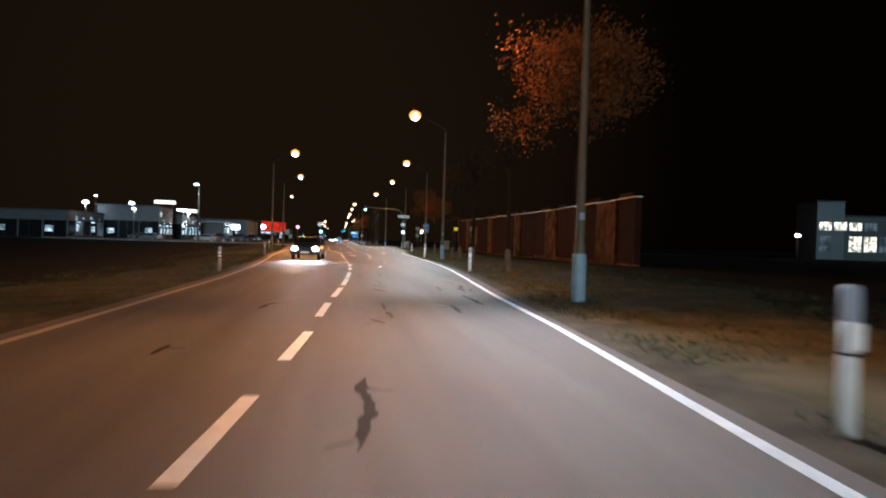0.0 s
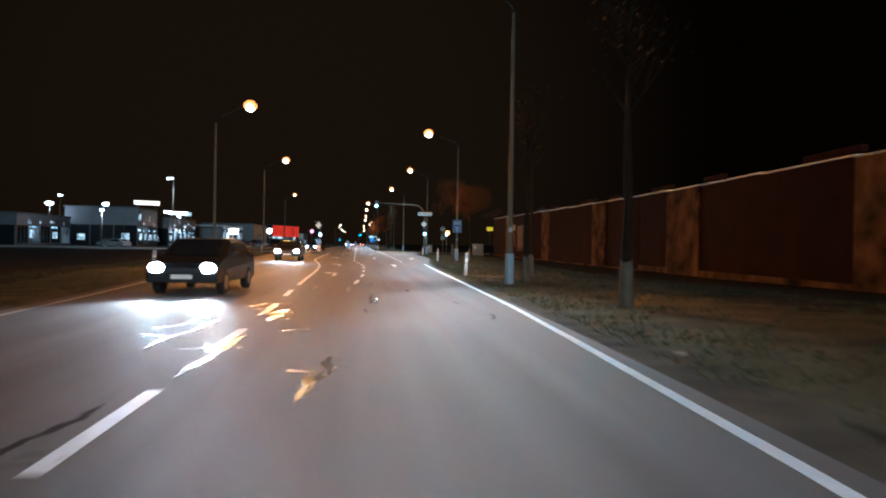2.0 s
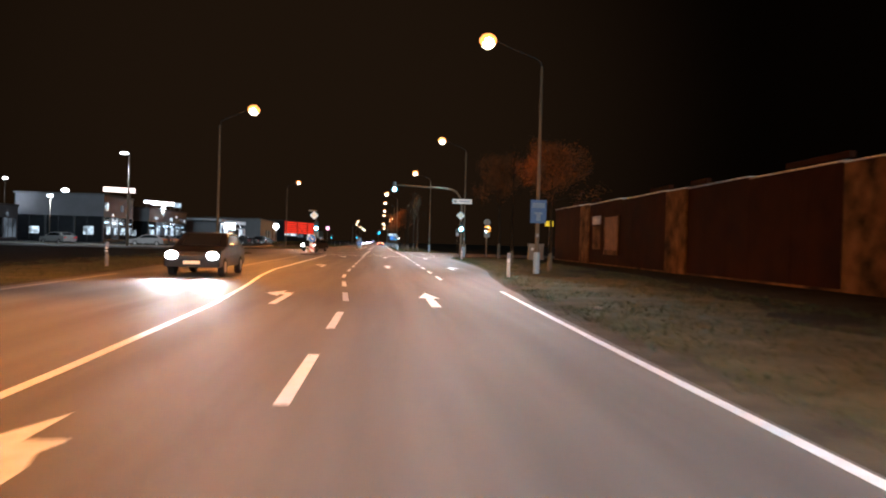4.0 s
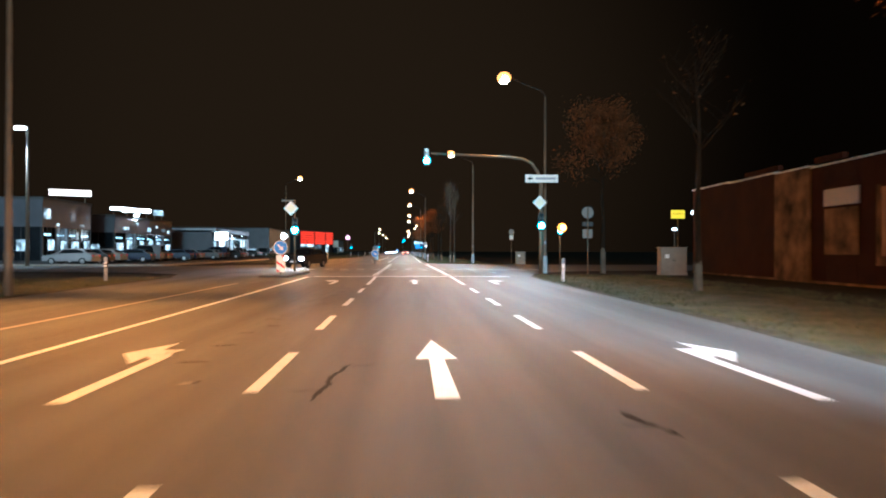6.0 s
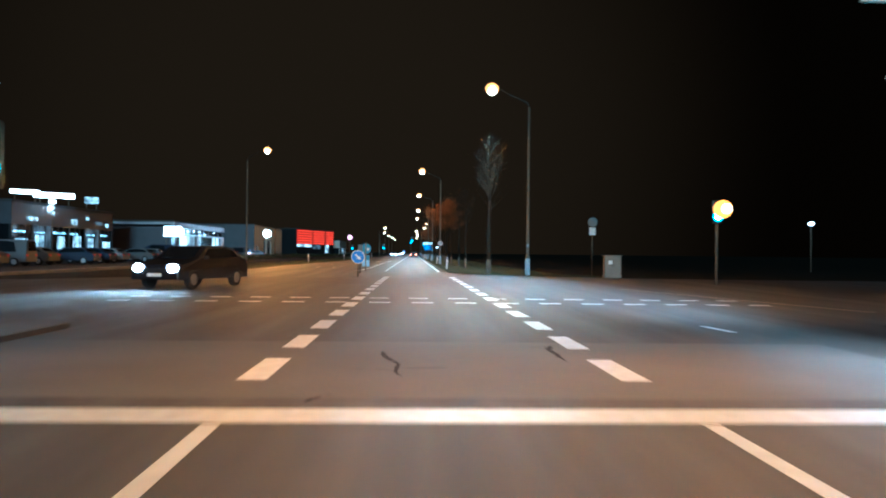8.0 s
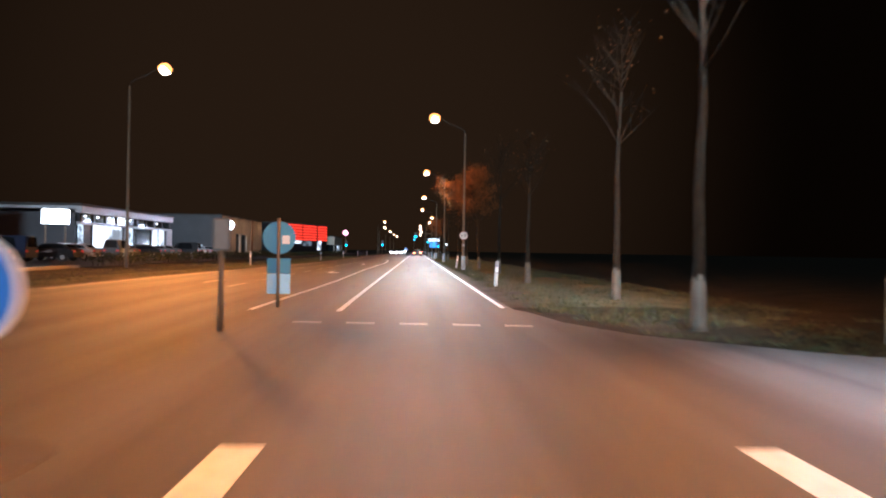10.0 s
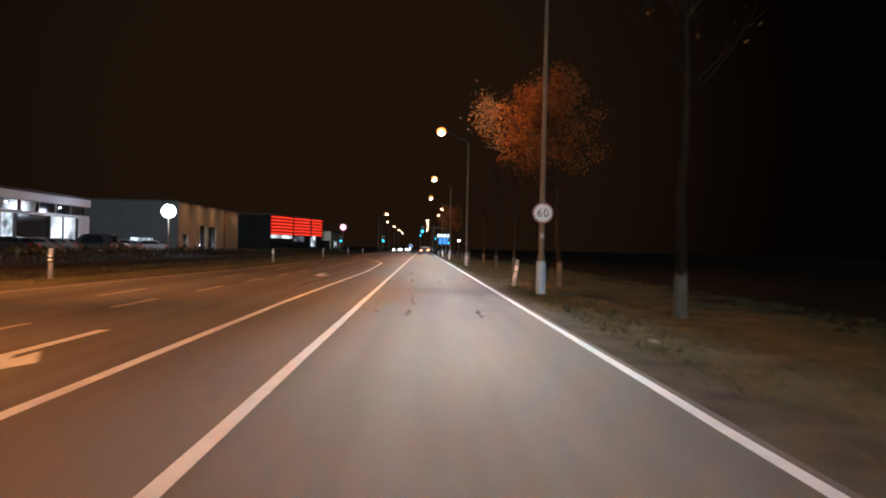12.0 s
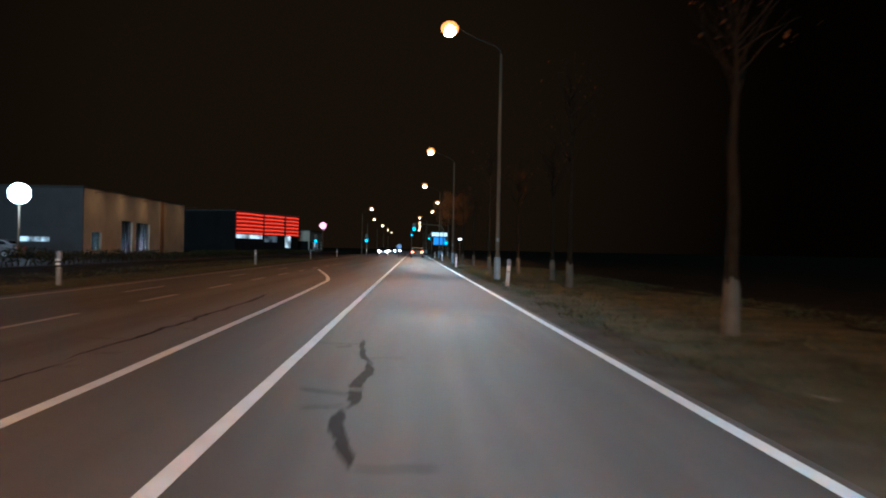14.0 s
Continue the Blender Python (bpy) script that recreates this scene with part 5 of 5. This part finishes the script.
# ---- showrooms and shops ----
def hall(x, y0, y1, depth, height, facade, label, bays, lit, fascia=None, name="showroom", lintel=None, end_bays=3, spots=()):
    """A flat-roofed hall whose front at x faces the road; glazed bays in the front and in the end that faces south.
    lit: bays with a bright display behind the glass; spots: small lit windows (along the front, height, width, tall, material)."""
    ob = thing(name, label, "building", "roadside buildings", x, y0, 0.0)
    rnd = random.Random(int(y0))
    ln = y1 - y0
    zl = lintel or height - 1.6
    bm = bmesh.new()
    box(bm, -depth, 0.3, -0.2, -depth + 0.3, ln - 0.3, height)
    box(bm, -depth, ln - 0.3, -0.2, 0, ln, height)
    part("wall", bm, facade, ob)
    bm = bmesh.new()
    box(bm, -depth - 0.15, -0.15, height, 0.15, ln + 0.15, height + 0.3, 0.04)
    part("roof", bm, ROOF, ob)
    bm = bmesh.new()
    box(bm, -0.3, 0, zl, 0.0, ln - 0.3, height)
    box(bm, -depth + 0.3, 0, zl, -0.3, 0.3, height)
    part("fascia", bm, fascia or facade, ob, "plain fascia above the windows")
    step = ln / bays
    for k in range(bays):
        bm = bmesh.new()
        box(bm, -0.28, k * step, -0.2, -0.02, k * step + 0.35, zl)
        part("pier", bm, facade, ob)
        bm = bmesh.new()
        box(bm, -0.25, k * step + 0.35, -0.2, -0.05, (k + 1) * step, 0.5)
        part("sill_wall", bm, facade, ob)
        w = bmesh.new()
        box(w, -0.18, k * step + 0.36, 0.5, -0.12, (k + 1) * step - 0.01, zl)
        win = part("window", w, WINDOW_DIM if k % 3 == 1 else GLASS_DARK, ob, "large shop window")
        for u in (0.34, 0.67):
            bm = bmesh.new()
            yy = k * step + 0.36 + u * (step - 0.37)
            box(bm, -0.22, yy - 0.04, 0.5, -0.06, yy + 0.04, zl)
            part("mullion", bm, PANEL_DARK, win)
        if k in lit:
            a = k * step + 0.5 + rnd.uniform(0, 0.3) * step
            bm = bmesh.new()
            box(bm, -0.115, a, 1.3, -0.075, a + rnd.uniform(0.35, 0.6) * step, rnd.uniform(2.3, 3.0))
            part("lit_display", bm, WINDOW_COOL, win, "bright lit display")
            bm = bmesh.new()
            box(bm, -0.115, k * step + 0.5, 3.12, -0.075, (k + 1) * step - rnd.uniform(0.2, 0.5) * step, 3.12 + rnd.uniform(0.12, 0.3))
            part("light_strip", bm, BLUE_STRIP, win, "bluish strip light behind the glass")
    for u, z, w, h, m in spots:
        bm = bmesh.new()
        box(bm, 0.004, u, z, 0.06, u + w, z + h, 0.01)
        part("small_window", bm, m, ob, "small lit window")
    for k in range(end_bays):
        st = (depth - 0.6) / end_bays
        x0 = -depth + 0.3 + k * st
        bm = bmesh.new()
        box(bm, x0, 0.02, -0.2, x0 + 0.3, 0.28, zl)
        part("pier", bm, facade, ob)
        bm = bmesh.new()
        box(bm, x0 + 0.3, 0.12, 0.0, x0 + st, 0.18, zl)
        win = part("window", bm, GLASS_DARK, ob, "large shop window")
        bm = bmesh.new()
        box(bm, x0 + 0.3 + st * 0.4, 0.06, 0, x0 + 0.36 + st * 0.4, 0.22, zl)
        part("mullion", bm, PANEL_DARK, win)
        if k % 2 == 0:
            bm = bmesh.new()
            a = x0 + 0.5 + rnd.uniform(0, 0.4) * st
            box(bm, a, 0.07, 1.2, a + 0.35 * st, 0.115, rnd.uniform(2.2, 2.9))
            part("lit_display", bm, WINDOW_COOL, win, "bright lit display")
    return ob


def roof_sign(x, y, z, w, h, material, label, turn=45, depth=0.25):
    ob = thing("roof_sign", label, "illuminated sign", "roof signs", x, y, z, turn)
    bm = bmesh.new()
    box(bm, -w / 2, -depth / 2, 0, w / 2, depth / 2, h, 0.05)
    part("panel", bm, material, ob)
    for s in (-0.35, 0.35):
        bm = bmesh.new()
        box(bm, s * w - 0.06, -0.06, -0.9, s * w + 0.06, 0.06, 0.002)
        part("stand", bm, STEEL, ob)


hall(-46.5, 56, 70, 14, 7.6, PANEL_DARK, "dark showroom with a bright roof sign and lit windows", 4, (0, 1, 2, 3), lintel=4.2, fascia=PANEL_GREY,
     spots=((0.4, 5.2, 1.5, 1.3, WINDOW_COOL), (7.6, 5.2, 1.3, 1.1, WINDOW_DIM), (3.6, 4.4, 0.7, 0.35, WINDOW_COOL), (10.5, 4.5, 1.2, 0.3, WINDOW_COOL), (12.4, 5.6, 0.5, 0.5, WINDOW_DIM)))
roof_sign(-47.6, 66, 8.75, 5.2, 0.8, SIGN_GLOW, "bright pinkish white sign bar above the roof", 30)
hall(-57, 28, 50, 14, 5.2, PANEL_GREY, "grey hall with small lit windows behind parked cars", 5, (1, 3), lintel=3.4, spots=((4.2, 3.7, 1.0, 0.7, WINDOW_COOL), (8.5, 3.8, 0.6, 0.4, WINDOW_COOL), (13.0, 4.0, 1.6, 0.35, WINDOW_COOL), (18.5, 3.7, 0.7, 0.6, WINDOW_DIM)))
hall(-45.5, 76, 103, 13, 6.4, PANEL_DARK, "dark showroom with lit windows and bright fascia signs", 6, (0, 1, 2, 3, 4, 5), lintel=4.0, fascia=PANEL_GREY,
     spots=((3.0, 4.5, 2.6, 0.45, WINDOW_COOL), (14.0, 4.4, 1.6, 0.7, WINDOW_COOL), (21.0, 4.6, 2.2, 0.5, WINDOW_DIM), (9.0, 5.3, 0.6, 0.5, WINDOW_COOL), (18.2, 5.2, 0.9, 0.4, WINDOW_COOL), (24.5, 4.4, 1.0, 0.5, WINDOW_COOL)))
roof_sign(-46.2, 87, 7.58, 4.6, 0.6, WHITE_GLOW, "bright white sign on the roof edge", 40)
roof_sign(-46.4, 80.5, 7.58, 3.0, 0.45, WHITE_GLOW, "slim bright white sign on the roof edge", 40)
roof_sign(-46.2, 97.5, 7.58, 1.8, 0.9, WINDOW_COOL, "bluish lit sign box on the roof edge", 40)


def glass_showroom(x, y0, y1, depth):
    """The pale showroom: bright fascia, a band of dark upper panes with small lamps, and lit panels below."""
    ob = thing("showroom", "pale showroom with dark upper panes and bright lit panels", "building", "roadside buildings", x, y0, 0.0)
    ln = y1 - y0
    bm = bmesh.new()
    box(bm, -depth, 0.0, -0.2, -0.6, 0.3, 5.4)
    box(bm, -depth, 0.3, -0.2, -depth + 0.3, ln, 5.4)
    box(bm, -depth, ln - 0.3, -0.2, -0.6, ln, 5.4)
    part("wall", bm, PANEL_GREY, ob)
    bm = bmesh.new()
    box(bm, -depth - 0.2, -0.2, 5.75, 0.25, ln + 0.2, 6.0, 0.05)
    part("roof", bm, ROOF, ob)
    bm = bmesh.new()
    box(bm, -depth, 0.0, 4.95, 0.2, ln, 5.75, 0.05)
    part("fascia", bm, FASCIA, ob, "pale smooth fascia")
    bm = bmesh.new()
    box(bm, -0.4, 0.0, -0.2, 0.0, ln, 1.0)
    part("sill_wall", bm, PANEL_GREY, ob)
    n = 9
    for k in range(n):  # upper panes
        a, b = 0.6 + (ln - 1.2) * k / n, 0.6 + (ln - 1.2) * (k + 1) / n
        bm = bmesh.new()
        box(bm, -0.35, a + 0.08, 3.95, -0.25, b - 0.08, 4.95)
        pane = part("upper_pane", bm, GLASS_DARK, ob, "dark upper pane")
        bm = bmesh.new()
        box(bm, -0.4, b - 0.08, 3.9, -0.1, b + 0.08, 4.95)
        part("mullion", bm, PANEL_GREY, pane)
        if k < 5 or k == 7:
            bm = bmesh.new()
            bmesh.ops.create_uvsphere(bm, u_segments=10, v_segments=6, radius=0.075, matrix=Matrix.Translation((-0.14, a + 0.9, 4.6)))
            part("downlight", bm, GLOBE_GLOW, pane, "small glowing downlight", smooth=True)
    bm = bmesh.new()
    box(bm, -0.45, 0.0, 3.65, 0.05, ln, 3.95, 0.02)
    part("transom", bm, FASCIA, ob, "pale transom")
    # lower bays along the front: start, end, material
    for a, b, m, w in ((0.0, 1.2, WINDOW_COOL, "lit shop window"), (1.2, 3.4, PANEL_GREY, "grey panel"), (3.4, 12.2, BRIGHT_PANEL, "bright white lit panel"), (12.6, 13.6, FASCIA, "pale column"),
                       (13.8, 16.2, WINDOW_COOL, "lit shop window"), (16.8, 22.4, GLASS_DARK, "dark shop window"), (22.8, 25.2, BRIGHT_PANEL, "bright lit pane"), (25.5, 28.2, BRIGHT_PANEL, "bright lit pane"), (28.6, ln, FASCIA, "pale pilaster")):
        bm = bmesh.new()
        box(bm, -0.3, a, 1.0, -0.2 if m is not FASCIA else 0.08, b, 3.65)
        part("bay", bm, m, ob, w)
    for a in (3.3, 12.3, 13.65, 16.3, 16.0, 22.6, 25.35, 28.4):
        bm = bmesh.new()
        box(bm, -0.35, a - 0.07, 1.0, -0.05, a + 0.07, 3.65)
        part("mullion", bm, PANEL_DARK, ob)
    for u in (8.0, 26.0):
        data = bpy.data.lights.new("fascia_light", "POINT")
        data.energy, data.color, data.shadow_soft_size = 160, (0.72, 0.82, 1.0), 0.3
        new("fascia_light", data).location = (x + 2.2, y0 + u, 4.2)
    return ob


FASCIA = mat("pale_metal_fascia", (0.45, 0.46, 0.50), 0.5, 0.2, vary=0.15, scale=0.4, fine=10)
BRIGHT_PANEL = lit_window("bright_lit_panel", (0.86, 0.92, 1.0), 1.5, 0.25)
glass_showroom(-39.8, 112.3, 143.2, 15)


def plain_building(x, y0, y1, depth, height):
    """A plain rendered block with a downpipe, a doorway group and one low window in its front."""
    ob = thing("hall", "plain pale rendered building with dark doorways and a brown pipe", "building", "roadside buildings", x, y0, 0.0)
    ln = y1 - y0
    gaps = [(2.5, 5.2, 0.4, 2.6), (11.5, 15.2, 0.0, 4.3), (16.6, 21.8, 0.0, 4.2)]
    u, walls = 0.3, []
    for a, b, z0, z1 in gaps:
        walls += [(u, -0.2, a, height), (a, z1, b, height)] + ([(a, -0.2, b, z0)] if z0 > 0 else [])
        u = b
    for a, z0, b, z1 in walls + [(u, -0.2, ln, height)]:
        part("front_wall", box(bmesh.new(), -0.35, a, z0, 0, b, z1), RENDER_W, ob, "pale rendered front wall")
    bm = bmesh.new()
    box(bm, -depth, 0.0, -0.2, 0, 0.3, height)
    box(bm, -depth, 0.3, -0.2, -depth + 0.3, ln, height)
    box(bm, -depth + 0.3, ln - 0.3, -0.2, -0.35, ln, height)
    part("wall", bm, PANEL_GREY, ob, "grey end wall")
    bm = bmesh.new()
    box(bm, -depth - 0.15, -0.15, height, 0.12, ln + 0.15, height + 0.22, 0.04)
    part("roof", bm, ROOF, ob)
    for a, b, z0, z1 in gaps:
        bm = bmesh.new()
        box(bm, -0.30, a, z0, -0.22, b, z1)
        pane = part("door_pane", bm, GLASS_DARK, ob, "dark glazed doorway")
        for q in np.linspace(a, b, 4)[1:3]:
            bm = bmesh.new()
            box(bm, -0.32, q - 0.06, z0, -0.12, q + 0.06, z1)
            part("mullion", bm, PANEL_DARK, pane)
    bm = bmesh.new()
    box(bm, 0.004, 26.0, 0.0, 0.14, 27.6, height - 0.02, 0.03)
    part("pipe_casing", bm, BOARDS, ob, "brown vertical pipe casing")
    for k, a in enumerate((-16.5, -14.6, -12.9, -11.2, -7.4)):  # low on the end wall: four small glows imitate car glints, the wide one a lit window
        bm = bmesh.new()
        box(bm, a, -0.05, 1.35, a + (0.9 if k < 4 else 3.6), -0.004, 1.9 + 0.2 * (k % 2), 0.01)
        part("window", bm, WINDOW_COOL, ob, "low bluish glow of lit window and car glints")
    return ob


plain_building(-41.0, 177, 215, 18, 7.7)
# lamps added to give the front wall its warm light
for y in (180.0, 188.0, 196.0, 204.0, 212.0):
    ob = thing("front_fill_lamp", "small lamp on a long bracket, added to light the front wall", "lamp", "wall lamps", -40.98, y, 7.3)
    bm = bmesh.new()
    tube(bm, [(0, 0, 0), (0.8, 0, 0.12), (2.7, 0, 0.12)], 0.03, 6)
    part("bracket", bm, UNLIT_STEEL, ob)
    bm = bmesh.new()
    box(bm, 2.5, -0.16, 0.0, 2.9, 0.16, 0.12, 0.02)
    part("lamp_head", bm, UNLIT_STEEL, ob)
    data = bpy.data.lights.new("front_fill_light", "SPOT")
    data.energy, data.color, data.spot_size, data.spot_blend, data.shadow_soft_size = 95, (1.0, 0.50, 0.20), radians(165), 0.9, 0.6
    new("front_fill_light", data).matrix_world = look((-38.3, y, 7.22), (-40.8, y, 4.0))
# box sign on a low post
ob = thing("box_sign", "lit white box sign on two posts", "illuminated sign", "", -34.5, 95.6, turn=20)
bm = bmesh.new()
box(bm, -1.1, -0.15, 3.2, 1.1, 0.15, 4.5, 0.05)
part("panel", bm, WHITE_GLOW, ob, "glowing white box")
for s in (-0.8, 0.8):
    bm = bmesh.new()
    box(bm, s - 0.06, -0.06, -0.1, s + 0.06, 0.06, 3.22)
    part("post", bm, STEEL, ob)

# building with red light bands
ob = thing("red_lit_building", "dark hall with glowing red light bands round its upper storey", "building", "roadside buildings", -44.5, 266, 0.0, 71.3)
ob.scale = (1.07, 1.07, 1.07)
bm = bmesh.new()
box(bm, 0, 0.3, -0.2, 29.6, 22, 8.9)
part("wall", bm, PANEL_DARK, ob)
bm = bmesh.new()
box(bm, -0.2, 0.1, 8.9, 29.8, 22.2, 9.2, 0.04)
part("roof", bm, ROOF, ob)
# panel emits dim red itself, in place of the tubes' light on it
RED_SPILL = glow("red_spill_panel", (0.75, 0.02, 0.015), 0.22)
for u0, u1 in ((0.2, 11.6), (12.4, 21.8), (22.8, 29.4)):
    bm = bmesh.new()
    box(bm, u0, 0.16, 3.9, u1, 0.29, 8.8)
    field = part("light_field", bm, RED_SPILL, ob, "dark back panel given a dim red glow for its tubes' light")
    for k in range(6):
        z = 4.1 + 0.86 * k
        bm = bmesh.new()
        tube(bm, [(u0 + 0.1, 0.06, z), (u0 + 0.35 * (u1 - u0), 0.06, z + 0.06), (u0 + 0.65 * (u1 - u0), 0.06, z + 0.06), (u1 - 0.1, 0.06, z)], 0.13, 8)
        part("light_band", bm, RED_GLOW, field, "glowing red tube")
for u0, u1, z0, z1, m, w in ((0.4, 11.4, 2.9, 3.75, BRIGHT_PANEL, "bright lit window band"), (12.6, 18.6, 2.2, 3.7, WINDOW_DIM, "dim shop window"), (22.8, 25.4, 0.9, 3.8, BRIGHT_PANEL, "bright lit doorway")):
    bm = bmesh.new()
    box(bm, u0, 0.18, z0, u1, 0.296, z1)
    part("window", bm, m, ob, w)
ob = thing("shop_sign", "glowing pink round sign over a pale hall front", "illuminated sign", "", -27.8, 296, 0.0)
sign_pole(ob, 6.9, 0.1)
bm = bmesh.new()
disc(bm, 0, -0.2, 7.3, 0.95, 0.3, 30)
part("disc", bm, glow("pink_sign_glow", (1.0, 0.42, 0.60), 2.2), ob, "glowing pink disc")
hall(-33, 307, 335, 14, 6.0, RENDER_W, "small pale building beyond the red-lit hall", 3, (1,), lintel=3.0, name="hall", end_bays=2)


# ---- far building with lit windows ----
ob = thing("apartment_building", "dark far building with rows of lit windows", "building", "", 94, 18, 0.0, -14)
bm = bmesh.new()
box(bm, 5.5, 0.3, -0.5, 34, 12, 9.0)
part("wall", bm, PANEL_DARK, ob)
bm = bmesh.new()
box(bm, 0, 0.3, -0.5, 5.48, 12, 12.0)
part("tower", bm, PANEL_GREY, ob, "grey stair tower")
bm = bmesh.new()
box(bm, -0.2, 0.1, 12.0, 5.7, 12.2, 12.3)
box(bm, 5.7, 0.1, 9.0, 34.2, 12.2, 9.3)
part("roof", bm, ROOF, ob)
for row, (z, h) in enumerate(((1.7, 3.2), (6.1, 1.7))):
    for k in range(11):
        if (k * 5 + row * 3) % 6 == 5:
            continue
        bm = bmesh.new()
        box(bm, 0.5 + 3.0 * k, 0.22, z, 2.9 + 3.0 * k, 0.29, z + h)
        win = part("window", bm, WINDOW_WARM if (k + row) % 4 else WINDOW_DIM, ob, "lit window")
        for u in (1.3, 2.1):
            bm = bmesh.new()
            box(bm, u - 0.05 + 3.0 * k, 0.17, z, u + 0.05 + 3.0 * k, 0.24, z + h)
            part("mullion", bm, PANEL_DARK, win)

white_lamp(89.6, 18, 4.8, 0.5, watts=0)

# ---- far junction ----
ob = thing("direction_sign", "blue and white direction signs beside the far road", "traffic sign", "", 3.2, 255)
for s in (-1.6, 1.6):
    sign_pole(ob, 5.2, 0.08, s)
bm = bmesh.new()
box(bm, -1.6, -0.12, 4.3, 1.8, -0.04, 5.1, 0.03)
part("white_panel", bm, glow("lit_white_panel", (0.75, 0.9, 1.0), 1.6), ob, "lit white panel")
bm = bmesh.new()
box(bm, -1.2, -0.12, 2.4, 1.8, -0.04, 4.1, 0.03)
part("blue_panel", bm, BLUE_GLOW, ob, "lit blue panel")
for x, y, h in ((-11.5, 232, 2.8), (4.2, 240, 2.8), (2.5, 330, 5), (-22, 238, 2.6), (-3.2, 340, 6)):
    ob = thing("signal_post", "far signal post with a green light", "traffic light", "traffic lights", x, y)
    sign_pole(ob, h + 0.8, 0.07)
    bm = bmesh.new()
    box(bm, -0.3, -0.14, h - 0.45, 0.3, 0.1, h + 1.2, 0.04)
    hs = part("signal_housing", bm, BLACK, ob)
    bm = bmesh.new()
    disc(bm, 0, -0.2, h - 0.1, 0.26, 0.06)
    part("lens", bm, GREEN_GLOW, hs, "glowing green lens")
ob = thing("signal_mast", "far signal mast with green light on its arm", "traffic light", "traffic lights", 3.4, 236)
bm = bmesh.new()
tube(bm, [(0, 0, -0.2), (0, 0, 5.4), (-0.5, 0, 6.1), (-5.6, 0, 6.4)], [0.12, 0.1, 0.09, 0.06], 10)
part("mast", bm, STEEL, ob, smooth=True)
bm = bmesh.new()
box(bm, -6.1, -0.14, 4.9, -5.5, 0.1, 6.5, 0.04)
hs = part("signal_housing", bm, BLACK, ob)
bm = bmesh.new()
disc(bm, -5.8, -0.2, 5.3, 0.3, 0.06)
part("lens", bm, GREEN_GLOW, hs, "glowing green lens")
keep_right(-4.4, 190, False)
car(-7.4, 260.0, 180, CAR_BLACK, "dark far oncoming car with bright white headlights", headlights=True)
car(-1.6, 222.0, 0, CAR_BLACK, "dark car far ahead with red tail lights", taillights=True)

# ---- grass ----
def grass(count, ys, offset, right, height, seed):
    g = np.random.default_rng(seed)
    y = g.uniform(*ys, count)
    o = offset[0] + (offset[1] - offset[0]) * g.random(count) ** 1.5
    edge = np.array([(asphalt_right if right else asphalt_left)(v) for v in y])
    x = edge + o * (1 if right else -1)
    keep = np.array([noise.noise((a * 0.5, b * 0.5, 7)) > -0.25 for a, b in zip(x, y)])
    x, y = x[keep], y[keep]
    z = np.array([bank(a, b) for a, b in zip(x, y)]) - 0.02
    n = len(x)
    verts, faces = [], []
    ang, h, lean = g.uniform(0, 6.28, (n, 3)), g.uniform(0.4, 1.0, (n, 3)) * height, g.normal(0, 0.05, (n, 3, 2))
    for i in range(n):
        for j in range(3):
            dx, dy = 0.012 * math.cos(ang[i, j]), 0.012 * math.sin(ang[i, j])
            ox, oy = 2.5 * lean[i, j]
            k = len(verts)
            verts += [(x[i] + ox - dx, y[i] + oy - dy, z[i]), (x[i] + ox + dx, y[i] + oy + dy, z[i]), (x[i] + 1.6 * ox, y[i] + 2.2 * oy, z[i] + h[i, j])]
            faces.append((k, k + 1, k + 2))
    me = bpy.data.meshes.new("grass")
    me.from_pydata(verts, [], faces)
    me.materials.append(GRASS)
    return tagged(new("grass", me), "short dry grass on the verge", "grass", kind="stuff")


grass(26000, (-128, 3), (0.35, 7.5), True, 0.13, 1)
grass(20000, (37, 150), (0.5, 7.5), True, 0.13, 2)
grass(9000, (-128, -2), (0.4, 6), False, 0.15, 3)
grass(6000, (40, 170), (0.4, 6), False, 0.15, 4)


# ---- litter on the verge ----
def twig(x, y, turn, length, seed):
    rnd = random.Random(seed)
    bm = bmesh.new()
    pts = [(rnd.uniform(-0.02, 0.02), length * k / 5, 0.03 + rnd.uniform(0, 0.025)) for k in range(6)]
    tube(bm, pts, [0.009, 0.008, 0.007, 0.006, 0.005, 0.003], 6)
    tube(bm, [pts[2], (pts[2][0] + 0.08, pts[2][1] + 0.12, 0.05)], [0.007, 0.003], 5)
    ob = lone("twig", bm, mat("bleached_wood", (0.24, 0.22, 0.18), 0.8, vary=0.3, scale=9), "pale broken twig lying on the grass", "twig", group="litter")
    ob.matrix_world = pose(x, y, bank(x, y), 0, 0, turn)


def stone(x, y, size, seed):
    rnd = random.Random(seed)
    bm = bmesh.new()
    bmesh.ops.create_icosphere(bm, subdivisions=2, radius=size)
    for v in bm.verts:
        v.co *= rnd.uniform(0.82, 1.1)
        v.co.z *= 0.45
    ob = lone("stone", bm, CONCRETE, "flat grey stone lying on the verge", "stone", group="litter")
    ob.matrix_world = pose(x, y, bank(x, y) + 0.2 * size, 0, 0, 40 * seed)


for i, (x, y, turn, n) in enumerate(((1.5, 96.0, 70, 0.2), (1.7, 63.0, 20, 0.3), (2.3, -71.5, 120, 0.35), (0.6, -97.5, 60, 0.3))):
    twig(x, y, turn, n, i)
for i, (x, y, n) in enumerate(((1.35, 119.0, 0.16), (1.2, 70.5, 0.09), (0.95, -88.0, 0.08), (2.9, -52.0, 0.10))):
    stone(x, y, n, i)
